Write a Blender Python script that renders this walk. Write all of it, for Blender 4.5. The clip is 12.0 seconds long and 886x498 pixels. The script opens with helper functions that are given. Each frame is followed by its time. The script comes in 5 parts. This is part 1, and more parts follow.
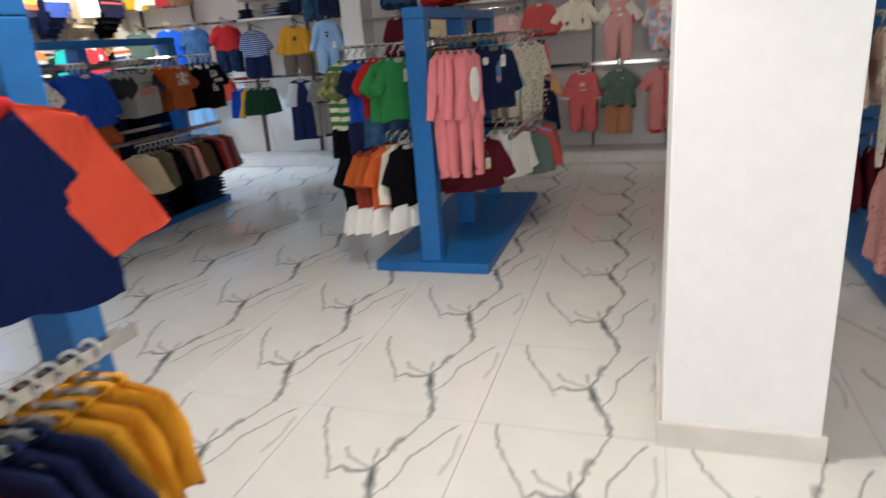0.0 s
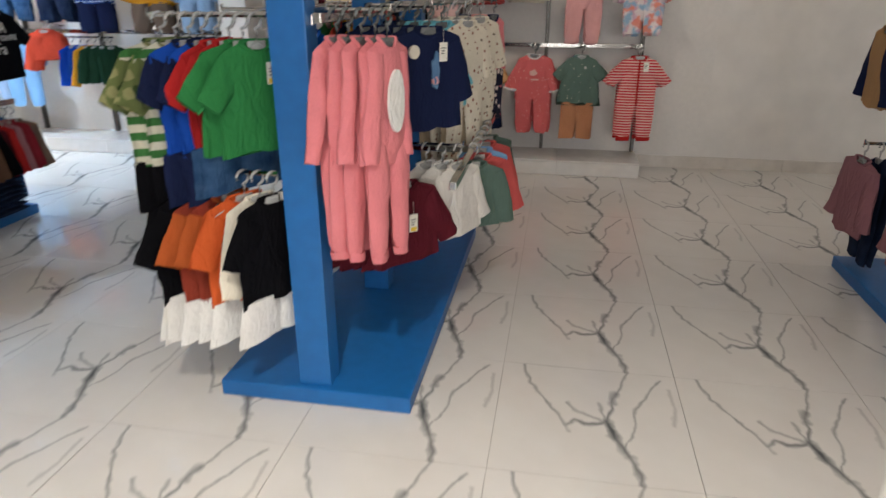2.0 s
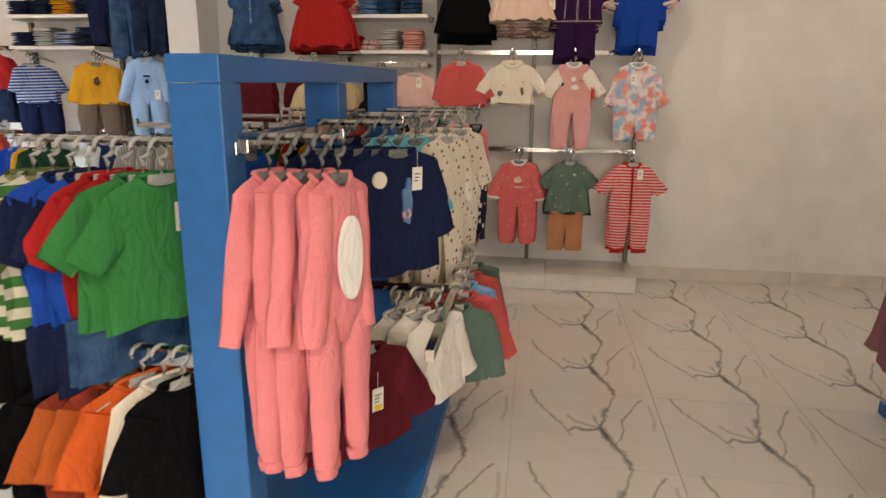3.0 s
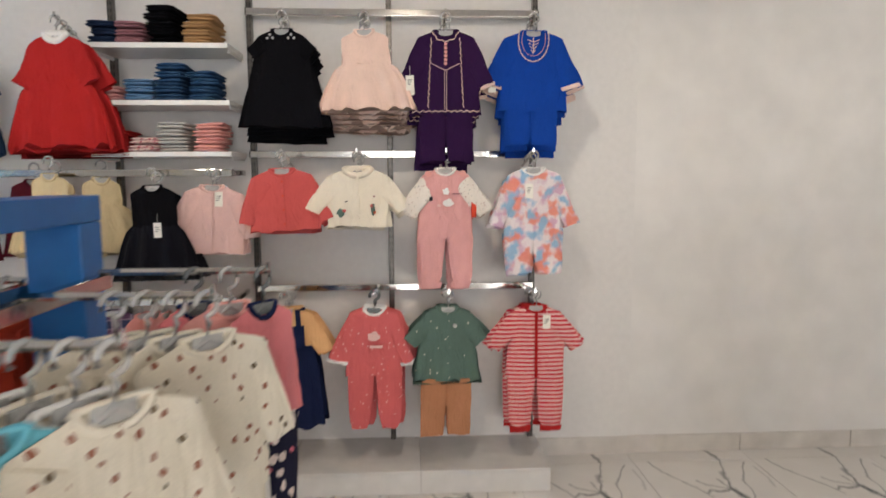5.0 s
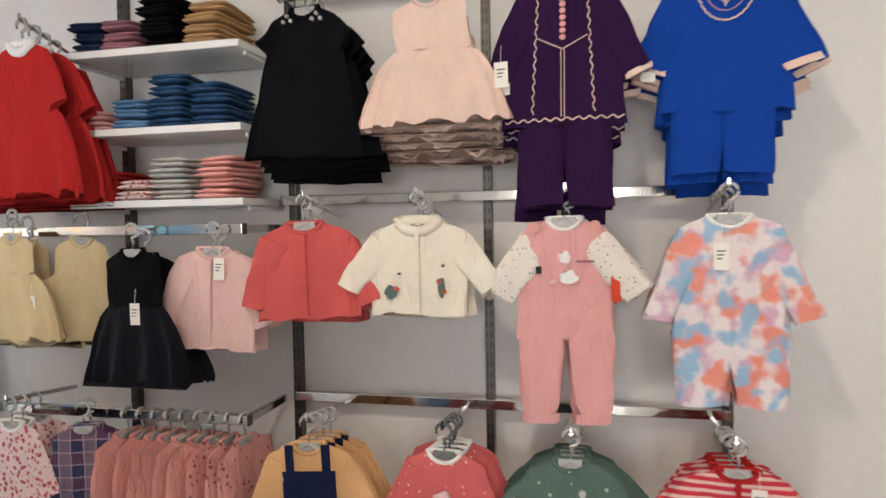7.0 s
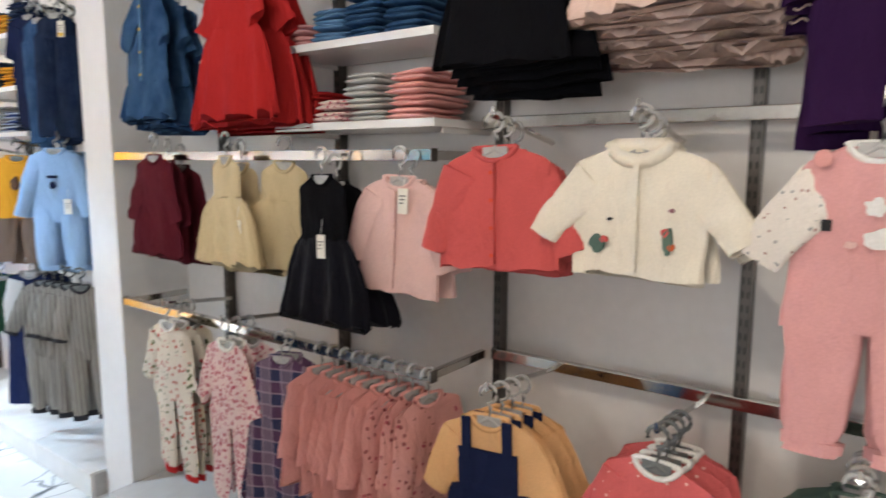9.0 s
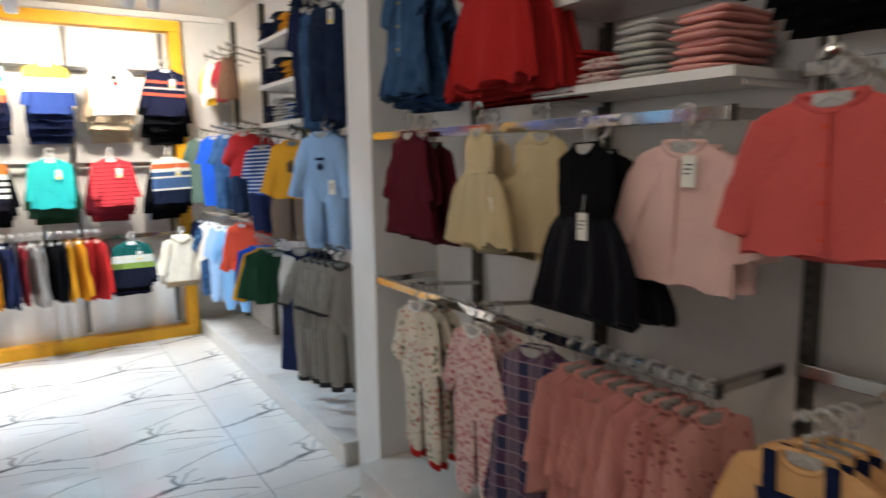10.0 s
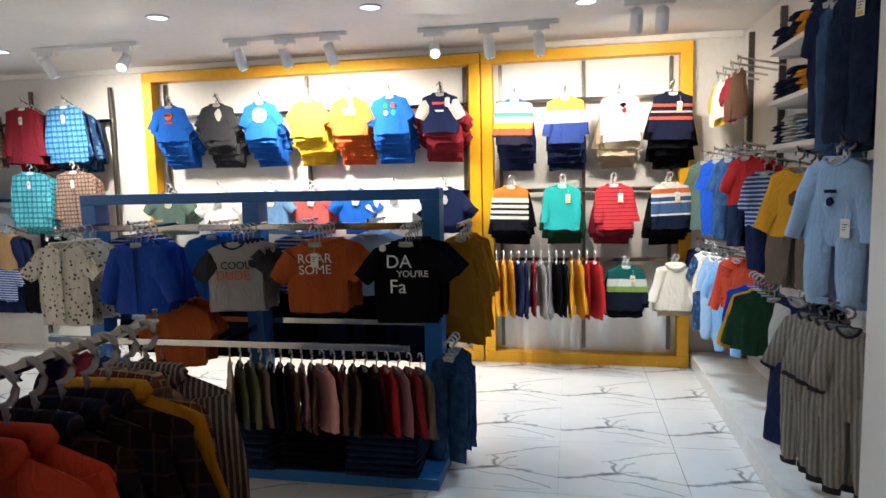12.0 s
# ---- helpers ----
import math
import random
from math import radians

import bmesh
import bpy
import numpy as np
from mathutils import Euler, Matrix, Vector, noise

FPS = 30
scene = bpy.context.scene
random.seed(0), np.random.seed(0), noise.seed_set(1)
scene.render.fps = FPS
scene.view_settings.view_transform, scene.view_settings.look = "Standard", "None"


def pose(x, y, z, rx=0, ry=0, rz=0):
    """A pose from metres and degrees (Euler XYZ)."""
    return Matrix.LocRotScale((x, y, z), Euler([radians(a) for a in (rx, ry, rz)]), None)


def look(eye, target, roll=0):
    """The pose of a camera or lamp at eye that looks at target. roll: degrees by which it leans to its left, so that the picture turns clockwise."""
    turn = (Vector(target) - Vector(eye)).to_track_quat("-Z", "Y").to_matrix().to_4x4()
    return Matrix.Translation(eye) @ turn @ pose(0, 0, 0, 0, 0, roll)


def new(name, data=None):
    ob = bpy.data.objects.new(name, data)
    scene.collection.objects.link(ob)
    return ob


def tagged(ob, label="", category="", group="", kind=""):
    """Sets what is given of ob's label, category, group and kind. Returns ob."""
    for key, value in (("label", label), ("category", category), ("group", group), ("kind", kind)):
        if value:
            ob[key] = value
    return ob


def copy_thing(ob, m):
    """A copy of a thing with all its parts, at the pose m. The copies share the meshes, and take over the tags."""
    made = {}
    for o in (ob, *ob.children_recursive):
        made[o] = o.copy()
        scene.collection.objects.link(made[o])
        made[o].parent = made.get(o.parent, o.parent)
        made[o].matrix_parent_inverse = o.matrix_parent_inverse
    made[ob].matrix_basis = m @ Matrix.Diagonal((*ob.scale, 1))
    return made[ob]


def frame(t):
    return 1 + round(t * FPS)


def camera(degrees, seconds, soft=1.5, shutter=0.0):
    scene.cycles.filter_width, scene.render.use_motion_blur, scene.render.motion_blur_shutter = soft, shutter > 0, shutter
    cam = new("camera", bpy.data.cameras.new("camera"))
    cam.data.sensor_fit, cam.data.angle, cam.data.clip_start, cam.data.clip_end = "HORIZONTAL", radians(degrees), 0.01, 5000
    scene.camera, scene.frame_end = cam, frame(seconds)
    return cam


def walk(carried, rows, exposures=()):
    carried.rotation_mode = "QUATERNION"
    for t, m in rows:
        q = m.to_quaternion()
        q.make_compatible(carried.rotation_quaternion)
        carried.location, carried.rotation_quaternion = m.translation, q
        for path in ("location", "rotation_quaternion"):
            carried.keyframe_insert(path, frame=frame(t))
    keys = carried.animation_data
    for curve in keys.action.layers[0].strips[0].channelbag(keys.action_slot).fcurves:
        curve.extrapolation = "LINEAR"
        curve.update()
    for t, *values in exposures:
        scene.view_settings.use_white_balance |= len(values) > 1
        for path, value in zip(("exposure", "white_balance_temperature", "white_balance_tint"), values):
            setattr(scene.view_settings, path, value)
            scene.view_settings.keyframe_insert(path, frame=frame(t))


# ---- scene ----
cam = camera(68.1, 12.0, shutter=0.4)
PATH = [
    (0, (1.924, -0.15, 1.251), (1.336, 1.659, 0.635), -4.2),
    (0.5, (1.835, 0.205, 1.247), (1.436, 2.087, 0.699), 1.2),
    (1, (1.789, 0.593, 1.263), (1.334, 2.45, 0.676), -0.8),
    (1.5, (1.687, 0.956, 1.26), (1.105, 2.743, 0.576), -0.7),
    (2, (1.53, 1.361, 1.304), (1.209, 3.19, 0.56), 0.1),
    (2.5, (1.461, 1.709, 1.32), (1.148, 3.6, 0.749), -2.3),
    (2.7, (1.453, 1.79, 1.339), (1.147, 3.694, 0.811), -0.7),
    (4.5, (1.414, 2.935, 1.377), (1.36, 4.896, 0.983), -1.7),
    (4.8, (1.436, 3.199, 1.411), (1.517, 5.179, 1.144), -1.1),
    (5, (1.494, 3.339, 1.437), (1.596, 5.324, 1.216), -0.2),
    (5.5, (1.637, 3.645, 1.462), (1.565, 5.64, 1.349), -0.5),
    (6, (1.645, 3.959, 1.47), (1.506, 5.951, 1.365), 1.9),
    (6.5, (1.696, 4.263, 1.46), (1.405, 6.24, 1.381), -0.4),
    (6.7, (1.729, 4.375, 1.467), (1.367, 6.341, 1.394), -1.0),
    (8.3, (1.683, 4.945, 1.429), (0.896, 6.773, 1.232), 1.7),
    (8.5, (1.697, 4.963, 1.435), (0.825, 6.75, 1.228), 1.4),
    (9, (1.719, 4.973, 1.439), (0.538, 6.566, 1.174), 0.2),
    (9.5, (1.674, 5.018, 1.398), (0.291, 6.424, 1.067), -0.6),
    (10, (1.516, 5.097, 1.38), (-0.153, 6.161, 1.096), -0.8),
    (10.5, (1.38, 5.164, 1.414), (-0.496, 5.783, 1.103), -1.7),
    (11, (1.359, 5.295, 1.442), (-0.628, 5.363, 1.225), -2.2),
    (11.5, (1.288, 5.334, 1.439), (-0.679, 5.044, 1.194), -1.7),
    (12, (1.247, 5.337, 1.436), (-0.708, 4.95, 1.228), -1.3),
]
walk(cam, [(t, look(eye, target, roll)) for t, eye, target, roll in PATH],
     exposures=[(0, -0.95, 6500, 10), (1.0, -0.95, 6500, 10), (1.6, -0.75, 6400, 10), (2.1, -0.5, 6900, 10), (2.5, -0.38, 8200, 14), (4.5, 0.12, 6800, 10), (5.5, 0.18, 6500, 10), (6.5, 0.25, 6600, 10), (8.5, 0.38, 6300, 10), (9.0, 0.25, 6500, 10), (9.5, -0.05, 7000, 10), (10.0, -0.8, 6900, 10), (10.5, -0.95, 6900, 10), (11.0, -1.1, 6900, 10), (12, -1.2, 7000, 10)])

# ---- light ----
world = bpy.data.worlds.new("world")
scene.world = world
world.use_nodes = True
world.node_tree.nodes["Background"].inputs[0].default_value = (0.75, 0.85, 1.0, 1)
world.node_tree.nodes["Background"].inputs[1].default_value = 0.15


def lamp(name, kind, m, energy, colour, size=0.3, angle=90.0, blend=0.6):
    data = bpy.data.lights.new(name, kind)
    data.energy, data.color = energy, colour
    if kind == "AREA":
        data.shape, data.size = "DISK", size
    if kind == "SPOT":
        data.spot_size, data.spot_blend, data.shadow_soft_size = radians(angle), blend, size
    ob = new(name, data)
    ob.matrix_world = m
    return ob


CEIL = 2.46
WARM, COOL, DAY, NEUTRAL = (1.0, 0.87, 0.74), (0.52, 0.74, 1.0), (0.97, 0.98, 1.0), (1.0, 0.95, 0.87)
# recessed downlights and added, unseen fill lamps: (x, y, watts, colour, spread in degrees)
# known: (-2.8, 5.42), (-2.57, 4.18), (-2.44, 2.88); the others are added for brightness
DOWNLIGHTS_AND_FILL = [(1.5, 4.75, 42, WARM, 125), (3.4, 4.85, 30, WARM, 125), (0.1, 4.8, 16, WARM, 100), (1.2, 1.35, 330, NEUTRAL, 125), (3.3, 0.6, 90, NEUTRAL, 125), (2.1, 2.9, 6, WARM, 150),
              (-1.45, 5.35, 80, COOL, 80), (-2.8, 5.42, 300, COOL, 80), (-2.57, 4.18, 220, COOL, 110), (-2.44, 2.88, 140, COOL, 100), (-3.0, 1.2, 180, COOL, 120)]
# tracks of spots that light the west wall: x and the spots' y
TRACKS = [(-3.0, (1.60, 2.22)), (-3.12, (3.05, 3.39, 3.72)), (-3.2, (4.43, 4.80, 5.13)), (-2.75, (5.70, 5.84))]
SPOT_WATTS = 200
for x, y, watts, colour, spread in DOWNLIGHTS_AND_FILL:
    if spread > 140:
        lamp("downlight_or_fill_lamp", "AREA", pose(x, y, CEIL - 0.025), watts, colour, 0.12)
    else:
        # the warm ones, all added fill, are turned towards the girls wall
        aim = (x, 6.6, 0.5) if colour == WARM else (x, y + (0.35 if y > 5 else 0.01), 0)
        lamp("downlight_or_fill_lamp", "SPOT", look((x, y, CEIL - 0.025), aim), watts, colour, 0.05, spread, 0.5 if colour == COOL else 0.8)
# daylight through the glazed shop front in the south wall
shop_light = lamp("shop_front_daylight", "AREA", pose(2.4, -3.22, 1.25, 90, 0, 0), 190, DAY, 1.0)
shop_light.data.shape, shop_light.data.size, shop_light.data.size_y = "RECTANGLE", 3.6, 2.0


# ---- materials ----
def material(name, colour, rough=0.6, metal=0.0, vary=0.12, grain=40.0, bump=0.15, coat=0.0, stain=2.5, sheen=0.0):
    mat = bpy.data.materials.new(name)
    mat.use_nodes = True
    nt = mat.node_tree
    b = nt.nodes["Principled BSDF"]
    b.inputs["Roughness"].default_value, b.inputs["Metallic"].default_value = rough, metal
    b.inputs["Coat Weight"].default_value = coat
    b.inputs["Sheen Weight"].default_value = sheen
    tc = nt.nodes.new("ShaderNodeTexCoord")
    big, fine = nt.nodes.new("ShaderNodeTexNoise"), nt.nodes.new("ShaderNodeTexNoise")
    big.inputs["Scale"].default_value, fine.inputs["Scale"].default_value = stain, grain
    big.inputs["Detail"].default_value, fine.inputs["Detail"].default_value = 4, 3
    for n in (big, fine):
        nt.links.new(tc.outputs["Object"], n.inputs["Vector"])
    add = nt.nodes.new("ShaderNodeMath")
    nt.links.new(big.outputs["Fac"], add.inputs[0]), nt.links.new(fine.outputs["Fac"], add.inputs[1])
    ran = nt.nodes.new("ShaderNodeMapRange")
    ran.inputs["From Min"].default_value, ran.inputs["From Max"].default_value = 0.6, 1.4
    ran.inputs["To Min"].default_value, ran.inputs["To Max"].default_value = 1 - vary, 1 + vary
    nt.links.new(add.outputs[0], ran.inputs["Value"])
    mix = nt.nodes.new("ShaderNodeMix")
    mix.data_type, mix.blend_type = "RGBA", "MULTIPLY"
    mix.inputs[0].default_value = 1.0
    mix.inputs[6].default_value = (*colour, 1)
    nt.links.new(ran.outputs[0], mix.inputs[7])
    nt.links.new(mix.outputs[2], b.inputs["Base Color"])
    if bump:
        bu = nt.nodes.new("ShaderNodeBump")
        bu.inputs["Strength"].default_value, bu.inputs["Distance"].default_value = bump, 0.004
        nt.links.new(fine.outputs["Fac"], bu.inputs["Height"])
        nt.links.new(bu.outputs[0], b.inputs["Normal"])
    mat["mix"] = mix.name
    return mat


def glow(name, colour, strength):
    mat = bpy.data.materials.new(name)
    mat.use_nodes = True
    b = mat.node_tree.nodes["Principled BSDF"]
    b.inputs["Base Color"].default_value = (0.9, 0.9, 0.9, 1)
    b.inputs["Emission Color"].default_value, b.inputs["Emission Strength"].default_value = (*colour, 1), strength
    return mat


WHITE_WALL = material("white_wall_paint", (0.74, 0.72, 0.69), 0.55, vary=0.05, grain=30, bump=0.08, stain=0.8)
BARE_WALL = material("scuffed_white_wall_paint", (0.73, 0.71, 0.68), 0.55, vary=0.11, grain=5, bump=0.05, stain=0.9)
CEILING_PAINT = material("ceiling_paint", (0.87, 0.85, 0.82), 0.7, vary=0.04, grain=20, bump=0.05)
PILLAR_PAINT = material("pillar_paint", (0.78, 0.77, 0.75), 0.45, vary=0.04, grain=18, bump=0.1)
BLUE_PAINT = material("blue_wood_paint", (0.007, 0.125, 0.38), 0.42, vary=0.14, grain=22, bump=0.12)
YELLOW_PAINT = material("yellow_wood_paint", (0.86, 0.42, 0.015), 0.4, vary=0.1, grain=18, bump=0.1)
CHROME = material("chrome_tube", (0.52, 0.50, 0.47), 0.11, 1.0, vary=0.12, grain=60, bump=0.04)
STEEL = material("dark_slotted_steel", (0.11, 0.10, 0.09), 0.35, 0.8, vary=0.15)
SLOT = material("slot_black", (0.02, 0.02, 0.02), 0.8, vary=0.1, bump=0)
SHELF_WHITE = material("white_laminate", (0.8, 0.79, 0.77), 0.3, vary=0.03, grain=12, bump=0.02)
GROUT = material("grout", (0.42, 0.40, 0.37), 0.8, vary=0.15)
LAMP_WHITE = material("white_lamp_enamel", (0.8, 0.8, 0.8), 0.35, vary=0.03, bump=0)
GLOW_COOL = glow("lamp_glow_cool", COOL, 9.0)
GLOW_WARM = glow("lamp_glow_warm", WARM, 6.0)
SHELF_STONE = material("pale_stone_tile", (0.62, 0.60, 0.57), 0.22, vary=0.08, grain=12, bump=0.0, stain=3)
SKIRT_MARBLE = material("skirting_marble", (0.62, 0.58, 0.53), 0.2, vary=0.16, grain=9, bump=0.0, stain=5)


def marble():
    """Polished white tile with the same grey vein motif printed on each tile."""
    mat = bpy.data.materials.new("veined_marble_tile")
    mat.use_nodes = True
    nt = mat.node_tree
    b = nt.nodes["Principled BSDF"]
    tc = nt.nodes.new("ShaderNodeTexCoord")
    wob = nt.nodes.new("ShaderNodeTexNoise")
    wob.inputs["Scale"].default_value, wob.inputs["Detail"].default_value = 13, 6
    nt.links.new(tc.outputs["Object"], wob.inputs["Vector"])

    def vec(op, a, c, out=0):
        n = nt.nodes.new("ShaderNodeVectorMath")
        n.operation = op
        for k, v in ((0, a), (1, c)):
            if isinstance(v, tuple):
                n.inputs[k].default_value = v
            elif v is not None:
                nt.links.new(v, n.inputs[k])
        return n.outputs[out]

    def num(op, a, c=None, clamp=False):
        n = nt.nodes.new("ShaderNodeMath")
        n.operation, n.use_clamp = op, clamp
        for k, v in ((0, a), (1, c)):
            if isinstance(v, (int, float)):
                n.inputs[k].default_value = v
            elif v is not None:
                nt.links.new(v, n.inputs[k])
        return n.outputs[0]

    shift = vec("MULTIPLY", vec("SUBTRACT", wob.outputs["Color"], (0.5, 0.5, 0.5)), (0.042, 0.042, 0))
    p = vec("MULTIPLY", vec("ADD", tc.outputs["Object"], shift), (1, 1, 0))
    # vein strokes on one tile, corner to corner: width, strength, points
    strokes = [(0.006, 0.62, [(0.0, 0.66), (0.07, 0.60), (0.10, 0.47), (0.16, 0.38), (0.225, 0.25)]),
               (0.008, 0.75, [(0.225, 0.25), (0.255, 0.275), (0.29, 0.26), (0.33, 0.27), (0.36, 0.29)]),
               (0.013, 0.9, [(0.36, 0.29), (0.375, 0.22), (0.42, 0.12)]),
               (0.009, 0.85, [(0.42, 0.12), (0.437, 0.06), (0.445, 0.0)]),
               (0.006, 0.75, [(0.445, 0.593), (0.43, 0.53), (0.40, 0.45)]),
               (0.013, 0.95, [(0.40, 0.45), (0.382, 0.39)]),
               (0.006, 0.8, [(0.382, 0.39), (0.36, 0.29)]),
               (0.005, 0.6, [(0.40, 0.15), (0.44, 0.25), (0.455, 0.37), (0.50, 0.46), (0.555, 0.56)]),
               (0.007, 0.45, [(0.235, 0.37), (0.27, 0.325), (0.31, 0.305), (0.36, 0.28)]),
               (0.006, 0.5, [(0.335, 0.385), (0.345, 0.33), (0.36, 0.29)]),
               (0.006, 0.35, [(0.225, 0.25), (0.235, 0.215)]),
               (0.006, 0.25, [(0.57, 0.30), (0.58, 0.38), (0.585, 0.50)])]
    frayed = nt.nodes.new("ShaderNodeTexNoise")
    frayed.inputs["Scale"].default_value, frayed.inputs["Detail"].default_value = 30, 4
    nt.links.new(tc.outputs["Object"], frayed.inputs["Vector"])
    reach = num("ADD", num("MULTIPLY", frayed.outputs["Fac"], 2.4), -0.05)
    dark = None
    for width, force, pts in strokes:
        for (ax, ay), (bx, by) in zip(pts, pts[1:]):
            ba = Vector((bx - ax, by - ay, 0))
            pa = vec("SUBTRACT", p, (ax, ay, 0.0))
            along = num("DIVIDE", vec("DOT_PRODUCT", pa, tuple(ba), 1), ba.length_squared, True)
            sc = nt.nodes.new("ShaderNodeVectorMath")
            sc.operation = "SCALE"
            sc.inputs[0].default_value = ba
            nt.links.new(along, sc.inputs[3])
            d = vec("DISTANCE", pa, sc.outputs[0], 1)
            v = num("MULTIPLY", num("SUBTRACT", 1.0, num("DIVIDE", num("DIVIDE", d, width * 1.35), reach), True), force * 0.9)
            dark = v if dark is None else num("MAXIMUM", dark, v)
    soft = nt.nodes.new("ShaderNodeTexNoise")
    soft.inputs["Scale"].default_value, soft.inputs["Detail"].default_value = 6, 5
    nt.links.new(tc.outputs["Object"], soft.inputs["Vector"])
    fac = num("MULTIPLY", num("POWER", dark, 0.8), num("ADD", num("MULTIPLY", soft.outputs["Fac"], 1.5), 0.25), True)
    base = nt.nodes.new("ShaderNodeValToRGB")
    base.color_ramp.elements[0].color, base.color_ramp.elements[1].color = (0.60, 0.575, 0.54, 1), (0.70, 0.68, 0.65, 1)
    nt.links.new(soft.outputs["Fac"], base.inputs[0])
    mix = nt.nodes.new("ShaderNodeMix")
    mix.data_type = "RGBA"
    nt.links.new(fac, mix.inputs[0]), nt.links.new(base.outputs[0], mix.inputs[6])
    mix.inputs[7].default_value = (0.10, 0.108, 0.112, 1)
    nt.links.new(mix.outputs[2], b.inputs["Base Color"])
    b.inputs["Roughness"].default_value = 0.08
    return mat


MARBLE = marble()
GLASS = material("window_glass", (0.95, 0.97, 0.97), 0.02, vary=0.01, bump=0)
GLASS.node_tree.nodes["Principled BSDF"].inputs["Transmission Weight"].default_value = 1.0


# ---- building helpers ----
def add_box(bm, lo, hi, bevel=0.0):
    before = len(bm.verts)
    made = bmesh.ops.create_cube(bm, size=1.0, matrix=Matrix.Translation([(a + b) / 2 for a, b in zip(lo, hi)]) @ Matrix.Diagonal([b - a for a, b in zip(lo, hi)] + [1]))
    if bevel:
        edges = {e for v in made["verts"] for e in v.link_edges}
        bmesh.ops.bevel(bm, geom=list(edges), offset=bevel, segments=2, affect="EDGES", profile=0.6)
    return bm


def box(lo, hi, bevel=0.0):
    return add_box(bmesh.new(), lo, hi, bevel)


def add_tube(bm, points, radius, segs=8, closed=False):
    """A round bar along a line of points; radius may be one number or one for each point."""
    pts = [Vector(p) for p in points]
    rings = []
    for i, p in enumerate(pts):
        a, c = pts[max(i - 1, 0)], pts[min(i + 1, len(pts) - 1)]
        if closed:
            a, c = pts[i - 1], pts[(i + 1) % len(pts)]
        d = (c - a).normalized()
        side = d.orthogonal().normalized() if abs(d.z) > 0.999 else d.cross(Vector((0, 0, 1))).normalized()
        up = side.cross(d)
        r = radius[i] if isinstance(radius, (list, tuple)) else radius
        rings.append([bm.verts.new(p + side * (r * math.cos(2 * math.pi * k / segs)) + up * (r * math.sin(2 * math.pi * k / segs))) for k in range(segs)])
    pairs = list(zip(rings, rings[1:])) + ([(rings[-1], rings[0])] if closed else [])
    for r0, r1 in pairs:
        for k in range(segs):
            bm.faces.new((r0[k], r0[(k + 1) % segs], r1[(k + 1) % segs], r1[k]))
    if not closed:
        bm.faces.new(rings[0][::-1]), bm.faces.new(rings[-1])
    return bm


def part(name, bm, mat, parent=None, label="", smooth=False, at=None):
    if isinstance(bm, bpy.types.Mesh):
        me = bm
    else:
        bmesh.ops.recalc_face_normals(bm, faces=bm.faces)
        me = bpy.data.meshes.new(name)
        bm.to_mesh(me)
        bm.free()
        me.materials.append(mat)
        if smooth:
            me.polygons.foreach_set("use_smooth", [True] * len(me.polygons))
    ob = new(name, me)
    ob.parent = parent
    if at:
        ob.location = at
    return tagged(ob, label)


def thing(name, label, category, group="", m=None):
    ob = new(name)
    ob.empty_display_size = 0.05
    ob.matrix_basis = m or Matrix()
    return tagged(ob, label, category, group)


def structure(name, bm, mat, label, category):
    return tagged(part(name, bm, mat), label, category, kind="structure")


# ---- room shell ----
WEST, EAST, SOUTH, NORTH = -3.92, 5.4, -3.2, 6.57
floor = structure("floor", box((WEST - 0.2, SOUTH - 0.2, -0.2), (EAST + 0.2, NORTH + 0.2, -0.006)), GROUT, "polished white marble tile floor with grey veins", "floor")
wall_north = structure("wall_north", box((WEST - 0.2, NORTH, -0.006), (2.62, NORTH + 0.2, CEIL)), WHITE_WALL, "plain white painted shop wall behind the rails", "wall")
structure("wall_north_east", box((2.62, NORTH + 0.010, -0.006), (EAST + 0.2, NORTH + 0.2, CEIL)), BARE_WALL, "bare white painted wall with marble skirting", "wall")
wall_west = structure("wall_west", box((WEST - 0.2, SOUTH - 0.2, -0.006), (WEST, NORTH, CEIL)), WHITE_WALL, "white painted wall behind the boys display", "wall")
structure("wall_east", box((EAST, SOUTH - 0.2, -0.006), (EAST + 0.2, NORTH + 0.03, CEIL)), WHITE_WALL, "plain white painted wall", "wall")
south = bmesh.new()
for lo, hi in (((WEST, SOUTH - 0.2, -0.006), (0.5, SOUTH, CEIL)), ((4.3, SOUTH - 0.2, -0.006), (EAST, SOUTH, CEIL)), ((0.5, SOUTH - 0.2, 2.3), (4.3, SOUTH, CEIL)), ((0.5, SOUTH - 0.2, -0.006), (4.3, SOUTH, 0.15))):
    add_box(south, lo, hi)
structure("wall_south", south, WHITE_WALL, "white painted wall round the glazed shop front", "wall")
structure("ceiling", box((WEST - 0.2, SOUTH - 0.2, CEIL), (EAST + 0.2, NORTH + 0.2, CEIL + 0.2)), CEILING_PAINT, "white painted flat shop ceiling", "ceiling")
structure("cornice", box((WEST, SOUTH, CEIL - 0.045), (WEST + 0.03, 6.54, CEIL), 0.006), CEILING_PAINT, "thin white plaster cornice along the ceiling", "trim")

shop_window = thing("shop_window", "large glazed shop front with dark steel frame", "window", "", pose(2.4, SOUTH - 0.12, 0))
tagged(shop_window, kind="structure")
for x in (-1.9, -0.65, 0.6, 1.86):
    part("mullion", box((x, -0.02, 0.15), (x + 0.04, 0.02, 2.3), 0.003), STEEL, shop_window)
for x0, x1 in ((-1.86, -0.65), (-0.61, 0.6), (0.64, 1.86)):
    pane = part("pane", box((x0, -0.004, 0.152), (x1, 0.004, 2.298)), GLASS, shop_window)
    pane.visible_shadow = False

